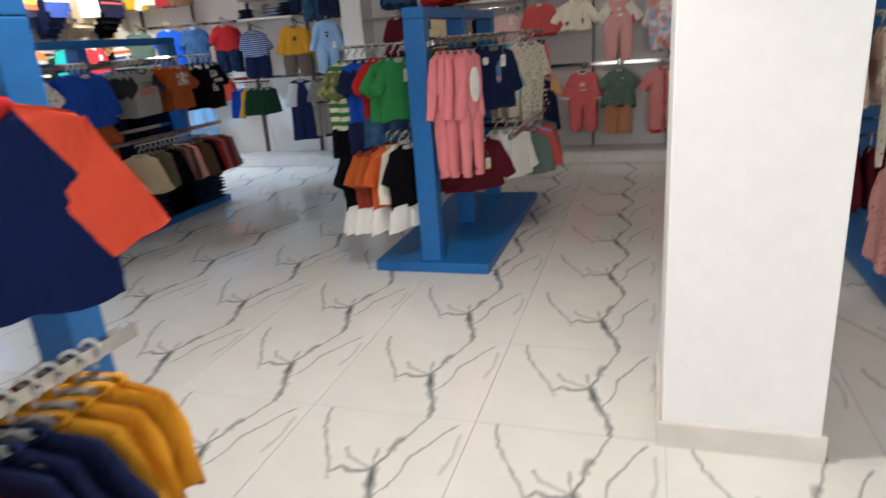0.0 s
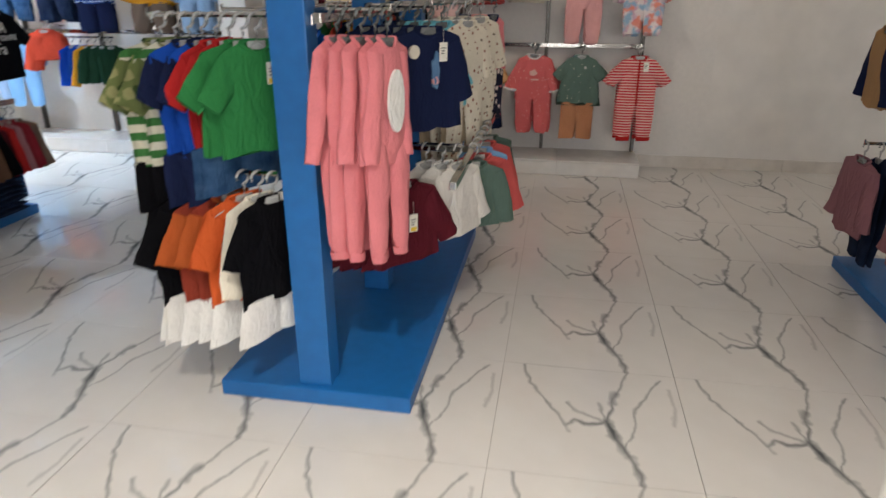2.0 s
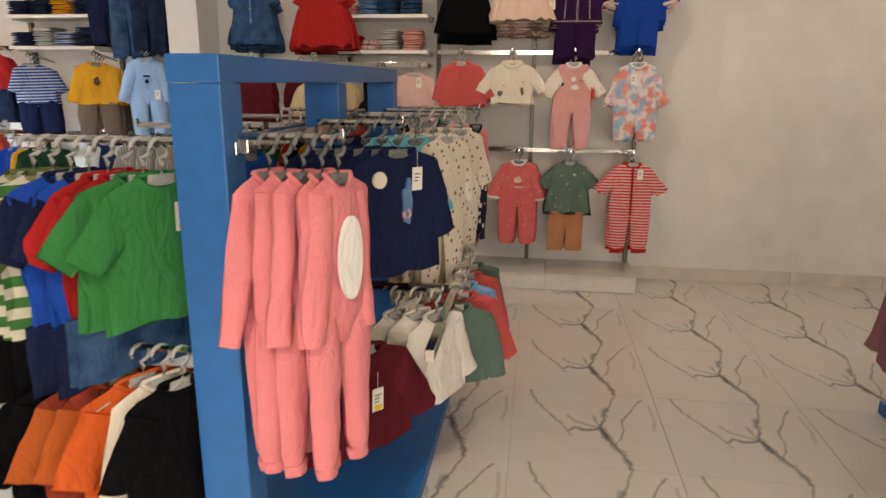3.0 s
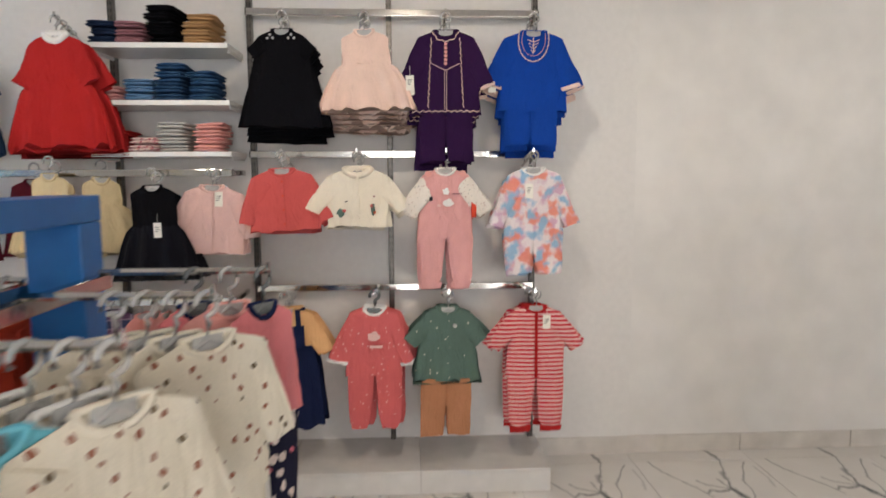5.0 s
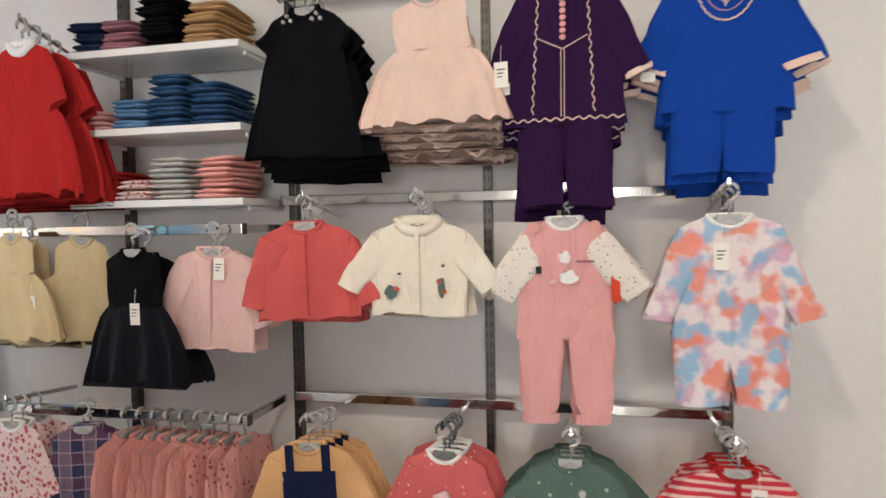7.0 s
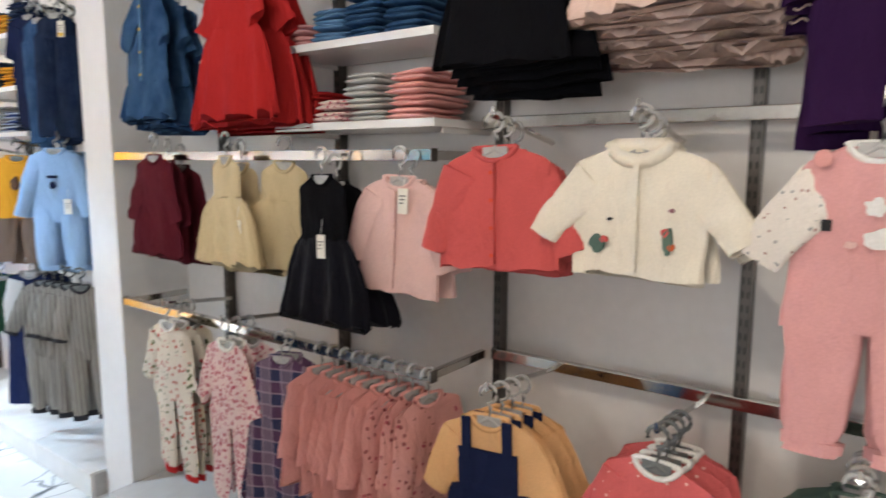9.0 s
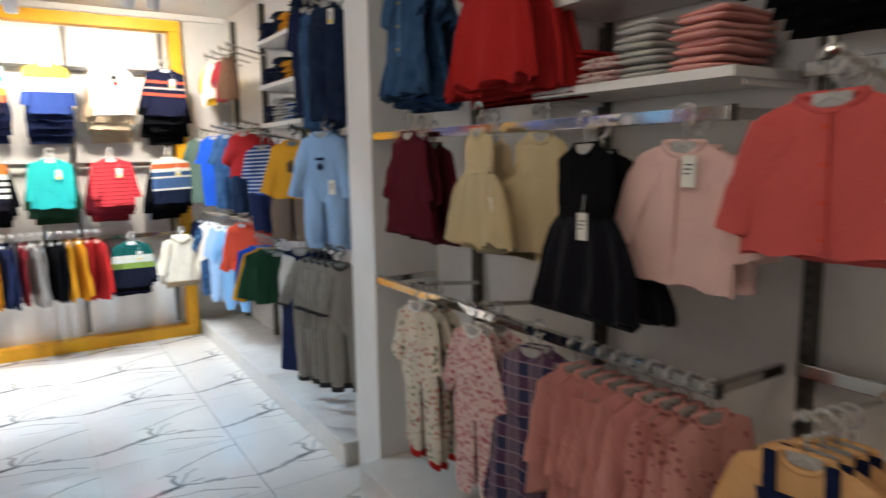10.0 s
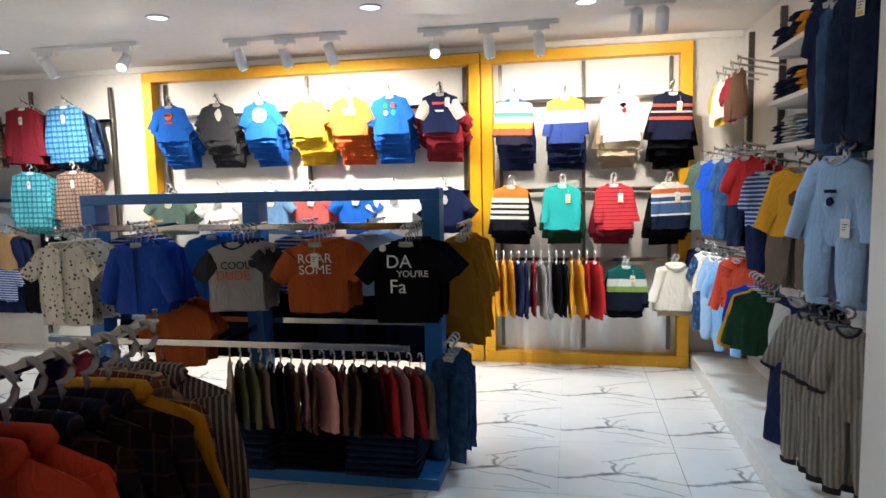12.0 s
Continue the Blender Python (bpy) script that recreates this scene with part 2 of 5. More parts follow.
# pillars
pillar_1 = structure("pillar_1", box((1.985, 1.70, -0.006), (2.425, 2.14, CEIL), 0.004), PILLAR_PAINT, "square white painted pillar with marble skirting", "pillar")
for lo, hi in (((1.972, 1.687, 0), (2.438, 1.70, 0.085)), ((1.972, 2.14, 0), (2.438, 2.153, 0.085)), ((1.972, 1.70, 0), (1.985, 2.14, 0.085)), ((2.425, 1.70, 0), (2.438, 2.14, 0.085))):
    part("skirting_tile", box(lo, hi, 0.002), SKIRT_MARBLE, pillar_1, "veined marble skirting tile")
pillar_2 = structure("pillar_2", box((-1.06, 6.27, -0.006), (-0.84, NORTH, CEIL), 0.003), PILLAR_PAINT, "slim white painted pillar between two wall displays", "pillar")

# plinths under the wall rails
def plinth(name, x0, x1, y0, label):
    base = structure(name, box((x0, y0 + 0.02, -0.004), (x1, NORTH, 0.10)), GROUT, label, "plinth")
    n = max(1, round((x1 - x0) / 0.6))
    w = (x1 - x0) / n
    top = box((0.001, 0, 0), (w - 0.001, NORTH - y0, 0.012), 0.002)
    front = box((0.001, 0, 0), (w - 0.001, 0.016, 0.096), 0.0015)
    tm, fm = bpy.data.meshes.new("top_tile"), bpy.data.meshes.new("front_tile")
    for bm, me in ((top, tm), (front, fm)):
        bmesh.ops.recalc_face_normals(bm, faces=bm.faces)
        bm.to_mesh(me), bm.free(), me.materials.append(SHELF_STONE)
    for i in range(n):
        part("top_tile", tm, None, base, at=(x0 + i * w, y0, 0.101))
        part("front_tile", fm, None, base, at=(x0 + i * w, y0 + 0.003, 0.003))
    return base


plinth("plinth_girls", -0.84, 2.13, 6.17, "low pale stone plinth under the girls wall display")
plinth("plinth_boys", -3.86, -1.06, 6.20, "low pale stone plinth under the boys wall display")

# skirting of the bare wall
skirting = structure("baseboard", box((2.14, 6.557, -0.002), (2.62, NORTH, 0.09), 0.002), SKIRT_MARBLE, "veined marble skirting along the bare wall", "baseboard")
for i in range(5):
    part("skirting_tile", box((2.622 + i * 0.6, 6.568, 0), (3.218 + i * 0.6 if i < 4 else EAST, NORTH + 0.010, 0.09), 0.002), SKIRT_MARBLE, skirting)


# ---- gondola racks ----
def rack(cx, y0, y1, label, rails):
    """A blue wooden gondola along y: a base board, three posts, a top bar, chrome rails on both sides."""
    g = thing("clothes_rack", label, "clothes rack", "blue gondola racks", pose(cx, (y0 + y1) / 2, 0))
    h = (y1 - y0) / 2
    part("base_board", box((-0.33, -h, 0), (0.33, h, 0.058), 0.006), BLUE_PAINT, g)
    for y in (-h + 0.07, 0.0, h - 0.07):
        part("post", box((-0.055, y - 0.045, 0.059), (0.055, y + 0.045, 1.345), 0.004), BLUE_PAINT, g)
    part("top_bar", box((-0.056, -h + 0.024, 1.346), (0.056, h - 0.024, 1.40), 0.004), BLUE_PAINT, g)
    for side, reach, z, a, b in rails:
        bm = bmesh.new()
        x0, x1 = side * 0.056, side * reach
        add_box(bm, (x1 - 0.012, a, z - 0.03), (x1 + 0.012, b, z), 0.002)
        part("rail", bm, CHROME, g, "chrome hanging rail")
        for y in (-h + 0.07, 0.0, h - 0.07):
            lo, hi = sorted((x0, x1 - side * 0.013))
            if a <= y <= b:
                part("bracket", box((lo, y - 0.009, z - 0.034), (hi, y + 0.009, z - 0.006), 0.002), CHROME, g, "chrome rail bracket")
    return g


RAILS = [(1, 0.075, 1.238, -0.78, 0.78), (-1, 0.075, 1.222, -0.78, 0.78), (1, 0.42, 0.715, -0.56, 0.78), (-1, 0.075, 0.722, -0.78, 0.78)]
rack(0.785, 3.11, 4.79, "blue painted wooden gondola rack hung with baby clothes", RAILS)
rack(-1.93, 2.69, 4.73, "blue painted wooden gondola rack hung with boys shirts", [(s, r, z, -0.92, 0.92) for s, r, z, a, b in RAILS])
rack(3.26, 2.85, 4.69, "blue painted wooden gondola rack by the bare wall", RAILS)
rack(0.70, -0.9, 0.95, "blue painted wooden gondola rack near the entrance", [(1, 0.075, 1.18, -0.8, 0.8), (-1, 0.075, 1.22, -0.8, 0.8), (1, 0.23, 0.745, -0.8, 0.8)])

# ---- girls wall fixtures ----
def upright(x, z0, z1, y=6.545):
    u = thing("wall_upright", "dark slotted steel upright fixed to the wall", "wall upright", "slotted uprights", pose(x, y, 0))
    part("channel", box((-0.013, -0.012, z0), (0.013, 0.024, z1), 0.002), STEEL, u)
    bm = bmesh.new()
    z = z0 + 0.03
    while z < z1 - 0.03:
        for sx in (-0.006, 0.006):
            add_box(bm, (sx - 0.002, -0.0135, z), (sx + 0.002, -0.011, z + 0.016))
        z += 0.032
    part("slot_strip", bm, SLOT, u)
    return u


for x in (-0.52, 0.125, 0.755, 1.405, 2.10):
    upright(x, 0.115, 2.40)


def wall_rail(x0, x1, z, y, label="chrome rectangular rail on the wall uprights"):
    r = thing("wall_rail", label, "rail", "wall rails", pose((x0 + x1) / 2, y, z))
    h = (x1 - x0) / 2
    part("bar", box((-h, -0.011, -0.03), (h, 0.011, 0), 0.002), CHROME, r)
    for sx in (-h - 0.004, h):
        part("end_cap", box((sx, -0.0125, -0.0315), (sx + 0.004, 0.0125, 0.0015), 0.001), STEEL, r)
    for sx in (-h + 0.012, h - 0.012):
        if 6.53 - y > 0.03:
            part("bracket", box((sx - 0.008, 0.0115, -0.028), (sx + 0.008, 6.535 - y, -0.004), 0.002), CHROME, r)
    return r


for z, y in ((2.20, 6.47), (1.555, 6.46), (0.915, 6.515)):
    wall_rail(0.76, 2.10, z, y)
for z in (2.01, 1.768, 1.547):
    s = thing("wall_shelf", "white laminate shelf with folded clothes", "shelf", "white wall shelves", pose(0.42, 6.28, z))
    part("board", box((-0.30, 0, -0.022), (0.30, 0.27, 0), 0.002), SHELF_WHITE, s)
    for sx in (-0.29, 0.29):
        part("bracket", box((sx - 0.004, 0.05, -0.036), (sx + 0.004, 0.27, -0.0225), 0.001), SHELF_WHITE, s)
wall_rail(-0.82, 0.72, 1.47, 6.28)
wall_rail(-0.82, 0.72, 0.90, 6.28)

# ---- yellow framed display on the west wall ----
FX = -3.80
def yellow_unit(name, y0, y1):
    f = thing(name, "bright yellow painted wooden frame round a wall display", "display frame", "yellow frames", pose(FX, (y0 + y1) / 2, 0))
    h = (y1 - y0) / 2
    part("back_panel", box((WEST - FX + 0.002, -h + 0.01, 0.085), (WEST - FX + 0.02, h - 0.01, 2.33)), WHITE_WALL, f)
    part("bottom_beam", box((WEST - FX + 0.003, -h, 0.0), (0, h, 0.085), 0.004), YELLOW_PAINT, f)
    part("top_beam", box((WEST - FX + 0.003, -h, 2.31), (0, h, 2.39), 0.004), YELLOW_PAINT, f)
    for y in (-h, h - 0.085):
        part("post", box((WEST - FX + 0.003, y, 0.086), (0, y + 0.085, 2.309), 0.004), YELLOW_PAINT, f)
    return f


yellow_unit("display_frame", 4.66, 6.19)
yellow_unit("display_frame", 1.78, 4.65)

# ---- garments ----
def fabric(name, c1, kind="plain", c2=(0.8, 0.8, 0.8), c3=None, freq=30.0, duty=0.5, bands=(), low=-0.5, high=0.0, rough=0.92, fuzzy=0.0):
    """Woven or knitted cloth with its printed or knitted pattern, in the garment's own coordinates."""
    mat = material(name, c1, rough, vary=0.10, grain=260, bump=0.10 + 0.8 * fuzzy, stain=9, sheen=0.12 * fuzzy)
    nt = mat.node_tree
    nt.nodes["Principled BSDF"].inputs["Specular IOR Level"].default_value = 0.06
    mix = nt.nodes[mat["mix"]]
    tc = nt.nodes.new("ShaderNodeTexCoord")
    # soft creases, longer than wide
    stretch = nt.nodes.new("ShaderNodeMapping")
    stretch.inputs["Scale"].default_value = (1.0, 0.5, 0.42)
    stretch.inputs["Rotation"].default_value = (0, 0.35, 0)
    crease, crush = nt.nodes.new("ShaderNodeTexNoise"), nt.nodes.new("ShaderNodeBump")
    crease.inputs["Scale"].default_value, crease.inputs["Detail"].default_value, crease.inputs["Distortion"].default_value = 34, 3, 1.1
    crush.inputs["Strength"].default_value, crush.inputs["Distance"].default_value = 0.5, 0.014
    nt.links.new(tc.outputs["Object"], stretch.inputs["Vector"]), nt.links.new(stretch.outputs[0], crease.inputs["Vector"])
    nt.links.new(crease.outputs["Fac"], crush.inputs["Height"])
    weave = [n for n in nt.nodes if n.type == "BUMP" and n != crush]
    nt.links.new(crush.outputs[0], weave[0].inputs["Normal"] if weave else nt.nodes["Principled BSDF"].inputs["Normal"])
    sep = nt.nodes.new("ShaderNodeSeparateXYZ")
    nt.links.new(tc.outputs["Object"], sep.inputs[0])

    def num(op, a, b=None):
        n = nt.nodes.new("ShaderNodeMath")
        n.operation = op
        for k, v in ((0, a), (1, b)):
            if isinstance(v, (int, float)):
                n.inputs[k].default_value = v
            elif v is not None:
                nt.links.new(v, n.inputs[k])
        return n.outputs[0]

    def blend(fac, a, b):
        n = nt.nodes.new("ShaderNodeMix")
        n.data_type = "RGBA"
        nt.links.new(fac, n.inputs[0])
        for k, v in ((6, a), (7, b)):
            if isinstance(v, tuple):
                n.inputs[k].default_value = (*v, 1)
            else:
                nt.links.new(v, n.inputs[k])
        return n.outputs[2]

    def stripe(axis, f, d):
        return num("LESS_THAN", num("FRACT", num("MULTIPLY", num("ADD", sep.outputs[axis], 10.0), f)), d)

    out = None
    if kind == "stripes":
        out = blend(stripe("Z", freq, duty), c1, c2)
    elif kind == "vstripes":
        out = blend(stripe("X", freq, duty), c1, c2)
    elif kind == "plaid":
        out = blend(stripe("Z", freq, duty), c1, c2)
        out = blend(num("MULTIPLY", stripe("X", freq, duty), 0.55), out, c3 or c2)
        line = tuple(min(0.8, 1.5 * max(a, b) + 0.02) for a, b in zip(c2, c3 or c2))
        out = blend(num("MULTIPLY", stripe("X", freq * 2, 0.12), 0.6), out, line)
        out = blend(num("MULTIPLY", stripe("Z", freq * 2, 0.12), 0.6), out, line)
    elif kind in ("spots", "floral"):
        v = nt.nodes.new("ShaderNodeTexVoronoi")
        v.inputs["Scale"].default_value = freq
        ns = nt.nodes.new("ShaderNodeTexNoise")
        ns.inputs["Scale"].default_value = freq * 2.2
        nt.links.new(tc.outputs["Object"], v.inputs["Vector"]), nt.links.new(tc.outputs["Object"], ns.inputs["Vector"])
        d = num("ADD", v.outputs["Distance"], num("MULTIPLY", num("SUBTRACT", ns.outputs["Fac"], 0.5), 0.5 if kind == "floral" else 0.1))
        ink = blend(num("GREATER_THAN", v.outputs["Color"], 0.5), c2, c3 or c2)
        out = blend(num("LESS_THAN", d, duty), c1, ink)
    elif kind == "tiedye":
        ns = nt.nodes.new("ShaderNodeTexNoise")
        ns.inputs["Scale"].default_value, ns.inputs["Detail"].default_value = freq, 2.5
        nt.links.new(tc.outputs["Object"], ns.inputs["Vector"])
        split = nt.nodes.new("ShaderNodeSeparateColor")
        nt.links.new(ns.outputs["Color"], split.inputs[0])
        soft = [num("MINIMUM", num("MAXIMUM", num("MULTIPLY", num("SUBTRACT", split.outputs[k], 0.5), 9.0), 0.0), 0.92) for k in range(3)]
        out = blend(soft[2], (0.74, 0.66, 0.66), (0.58, 0.36, 0.48))
        out = blend(soft[1], out, c2)
        out = blend(soft[0], out, c1)
    elif kind == "bands":
        mr = nt.nodes.new("ShaderNodeMapRange")
        mr.inputs["From Min"].default_value, mr.inputs["From Max"].default_value = high, low
        nt.links.new(sep.outputs["Z"], mr.inputs["Value"])
        ra = nt.nodes.new("ShaderNodeValToRGB")
        ra.color_ramp.interpolation = "CONSTANT"
        ra.color_ramp.elements[0].color = (*c1, 1)
        ra.color_ramp.elements.remove(ra.color_ramp.elements[1])
        for pos, col in bands:
            ra.color_ramp.elements.new(pos).color = (*col, 1)
        nt.links.new(mr.outputs[0], ra.inputs[0])
        out = ra.outputs[0]
    elif kind == "raglan":
        # the seam runs from the neck to the underarm
        edge = num("SUBTRACT", num("ABSOLUTE", sep.outputs["X"]), num("MULTIPLY", num("SUBTRACT", -0.08, sep.outputs["Z"]), freq))
        out = blend(num("GREATER_THAN", edge, duty), c1, c2)
    elif kind == "denim":
        ns = nt.nodes.new("ShaderNodeTexNoise")
        ns.inputs["Scale"].default_value, ns.inputs["Detail"].default_value = 16, 6
        nt.links.new(tc.outputs["Object"], ns.inputs["Vector"])
        out = blend(num("MULTIPLY", num("SUBTRACT", ns.outputs["Fac"], 0.35), 1.3), c1, c2)
    if out is not None:
        nt.links.new(out, mix.inputs[6])
    return mat


def plastic(name, colour, clear):
    mat = material(name, colour, 0.22, vary=0.05, grain=15, bump=0.0)
    mat.node_tree.nodes["Principled BSDF"].inputs["Transmission Weight"].default_value = clear
    mat.node_tree.nodes["Principled BSDF"].inputs["IOR"].default_value = 1.35
    return mat


CLEAR = plastic("clear_hanger_plastic", (0.82, 0.82, 0.80), 0.55)
WHITE_PLASTIC = plastic("white_hanger_plastic", (0.78, 0.78, 0.76), 0.0)
GREY_PLASTIC = plastic("grey_hanger_plastic", (0.16, 0.17, 0.17), 0.0)
TAG_CARD = material("tag_card", (0.80, 0.78, 0.70), 0.6, vary=0.05, grain=40, bump=0.02)
TAG_INK = material("tag_ink", (0.06, 0.06, 0.06), 0.7, vary=0.1, bump=0)
TAG_YELLOW = material("tag_yellow", (0.80, 0.55, 0.05), 0.6, vary=0.05, bump=0)
COORD = {}


def loft(bm, rings, segs=20, seed=0.0, crumple=0.004, folds=0, fold_depth=0.0, cap=True, scoop=0.0, ragged=0.0):
    """A soft, flat tube of cloth through rings (centre, side, half width, half depth); scoop lowers the front of the first ring."""
    made = []
    for i, (c, side, hw, d) in enumerate(rings):
        c, side = Vector(c), Vector(side)
        grow = i / max(1, len(rings) - 1)
        row = []
        for k in range(segs):
            a = 2 * math.pi * k / segs
            ca, sa = math.cos(a), math.sin(a)
            p = c + side * (hw * math.copysign(abs(ca) ** 0.9, ca)) + Vector((0, 1, 0)) * (d * math.copysign(1 - abs(ca) ** 2.4, sa))
            q = Vector((p.x * 24, 2.0 * math.copysign(1, sa), p.z * 7))
            n = noise.noise(q + Vector((seed, seed * 1.7, 0))) + 0.6 * noise.noise(Vector((p.x * 30 + p.z * 22, seed, p.z * 30 - p.x * 12)))
            p.y += crumple * n * (0.55 + grow)
            p.x += crumple * 0.8 * noise.noise(p * 15 + Vector((seed, 0, 3))) * abs(ca)
            p.x += 0.012 * grow * noise.noise(Vector((seed * 3.1, 0.5, 0))) * grow
            drape = noise.noise(Vector((p.x * 17 + 0.6 * p.z, seed * 2.3 + 1.7 * math.copysign(1, sa), p.z * 2.2)))
            p.y += math.copysign(1, sa) * crumple * 0.9 * grow * drape * (1 - ca * ca)
            if folds:
                w = math.sin(folds * a + seed + 1.3 * noise.noise(Vector((a, seed, 0))))
                p.y += math.copysign(1, sa) * fold_depth * grow * w
                p.z += fold_depth * 0.5 * grow * w
            if scoop and i < 3 and sa < 0:
                p.z -= scoop * (1 - i * 0.4) * (1 - min(1, abs(ca) / 0.95) ** 2)
            if ragged and i == len(rings) - 1:
                p.z += ragged * noise.noise(Vector((p.x * 16, seed, sa)))
            row.append(bm.verts.new(p))
        made.append(row)
    for r0, r1 in zip(made, made[1:]):
        for k in range(segs):
            bm.faces.new((r0[k], r1[k], r1[(k + 1) % segs], r0[(k + 1) % segs]))
        for k in (0, segs // 2):
            bm.edges.get((r0[k], r1[k])).smooth = False
    if cap:
        ends = [bm.faces.new(made[-1][::-1])]
        if not scoop:
            ends.append(bm.faces.new(made[0]))
        for e in [e for f in ends for e in f.edges]:
            e.smooth = False
    return bm


NECK = -0.075


def make_hanger(parent, mat, width):
    bm = bmesh.new()
    arc = [(0.021 * math.sin(t), 0, -0.021 + 0.021 * math.cos(t)) for t in [radians(a) for a in range(-110, 181, 29)]]
    add_tube(bm, arc + [(0.004, 0, -0.054), (0, 0, -0.078)], 0.0048, 6)
    add_tube(bm, [(-width, 0, -0.122), (-width * 0.5, 0, -0.103), (0, 0, -0.078), (width * 0.5, 0, -0.103), (width, 0, -0.122)], [0.002, 0.0032, 0.007, 0.0032, 0.002], 6)
    add_box(bm, (-0.03, -0.003, -0.098), (0.03, 0.003, -0.074), 0.0015)
    return part("hanger", bm, mat, parent, "plastic clothes hanger", smooth=True)


def make_tag(parent, x, y, z, colour=None):
    bm = box((x - 0.017, y - 0.0015, z - 0.075), (x + 0.017, y, z - 0.012), 0.0005)
    add_tube(bm, [(x, y - 0.0005, z - 0.014), (x + 0.002, y + 0.004, z + 0.03)], 0.0007, 4)
    tag = part("price_tag", bm, TAG_CARD, parent, "small card price tag on a string")
    ink = bmesh.new()
    for k in range(3):
        add_box(ink, (x - 0.010, y - 0.0025, z - 0.032 - k * 0.009), (x + 0.010 - 0.004 * k, y - 0.0016, z - 0.029 - k * 0.009))
    part("printed_text", ink, TAG_INK, tag)
    if colour:
        part("price_sticker", box((x - 0.012, y - 0.0028, z - 0.072), (x + 0.012, y - 0.0016, z - 0.058)), colour, tag)


def front(g, x, z):
    """How far the cloth stands out at a point of the front."""
    w = g["w"] if z > NECK - 0.05 else g["w"] + (g["hem"] - g["w"]) * min(1, (NECK - z) / g["long"])
    return -g["d"] * max(0.05, 1 - min(1, abs(x) / w) ** 2.6) - 0.0045


def make_words(g, text, size, x, z, mat, parent):
    cu = bpy.data.curves.new("print", "FONT")
    cu.body, cu.size, cu.align_x, cu.extrude = text, size, "CENTER", 0.0008
    tmp = bpy.data.objects.new("print", cu)
    scene.collection.objects.link(tmp)
    me = bpy.data.meshes.new_from_object(tmp.evaluated_get(bpy.context.evaluated_depsgraph_get()))
    bpy.data.objects.remove(tmp)
    me.transform(Matrix.Translation((x, front(g, 0, z) - 0.006, z)) @ Matrix.Rotation(radians(90), 4, "X"))
    me.materials.clear()
    me.materials.append(mat)
    ob = new("print", me)
    ob.parent = parent
    return tagged(ob, "printed slogan lettering on chest")


def make_patch(g, shape, x, z, sx, sz, mat, parent, name="print"):
    """A small flat print or appliqué on the chest: disc, bar, drop or blot."""
    bm = bmesh.new()
    n = 32
    pts = []
    for k in range(n):
        a = 2 * math.pi * k / n
        r = 1.0
        if shape == "blot":
            r = 0.75 + 0.3 * noise.noise(Vector((math.cos(a) * 1.6, math.sin(a) * 1.6, x * 40 + z * 17)))
        px, pz = x + sx * r * math.cos(a), z + sz * r * math.sin(a)
        if shape == "bar":
            big = max(abs(math.cos(a)), abs(math.sin(a)))
            px, pz = x + sx * math.cos(a) / big, z + sz * math.sin(a) / big
        pts.append(Vector((px, front(g, px, pz) - 0.0055, pz)))
    va = [bm.verts.new(p) for p in pts]
    vb = [bm.verts.new(p + Vector((0, 0.008, 0))) for p in pts]
    bm.faces.new(va)
    for k in range(n):
        bm.faces.new((va[k], va[(k + 1) % n], vb[(k + 1) % n], vb[k]))
    return part(name, bm, mat, parent)


def make_stitching(g, pts, half, wave, mat, parent):
    """Embroidery along a line on the front, straight or in scallops."""
    line = []
    for (ax, az), (bx, bz) in zip(pts, pts[1:]):
        long = math.hypot(bx - ax, bz - az)
        n = max(2, round(long / 0.006))
        for k in range(n + 1):
            f, o = k / n, wave * math.sin(2 * math.pi * k * long / n / 0.027)
            x, z = ax + (bx - ax) * f + o * (bz - az) / long, az + (bz - az) * f - o * (bx - ax) / long
            line.append((x, front(g, x, z) - 0.005, z))
    return part("embroidery", add_tube(bmesh.new(), line, half, 5), mat, parent)


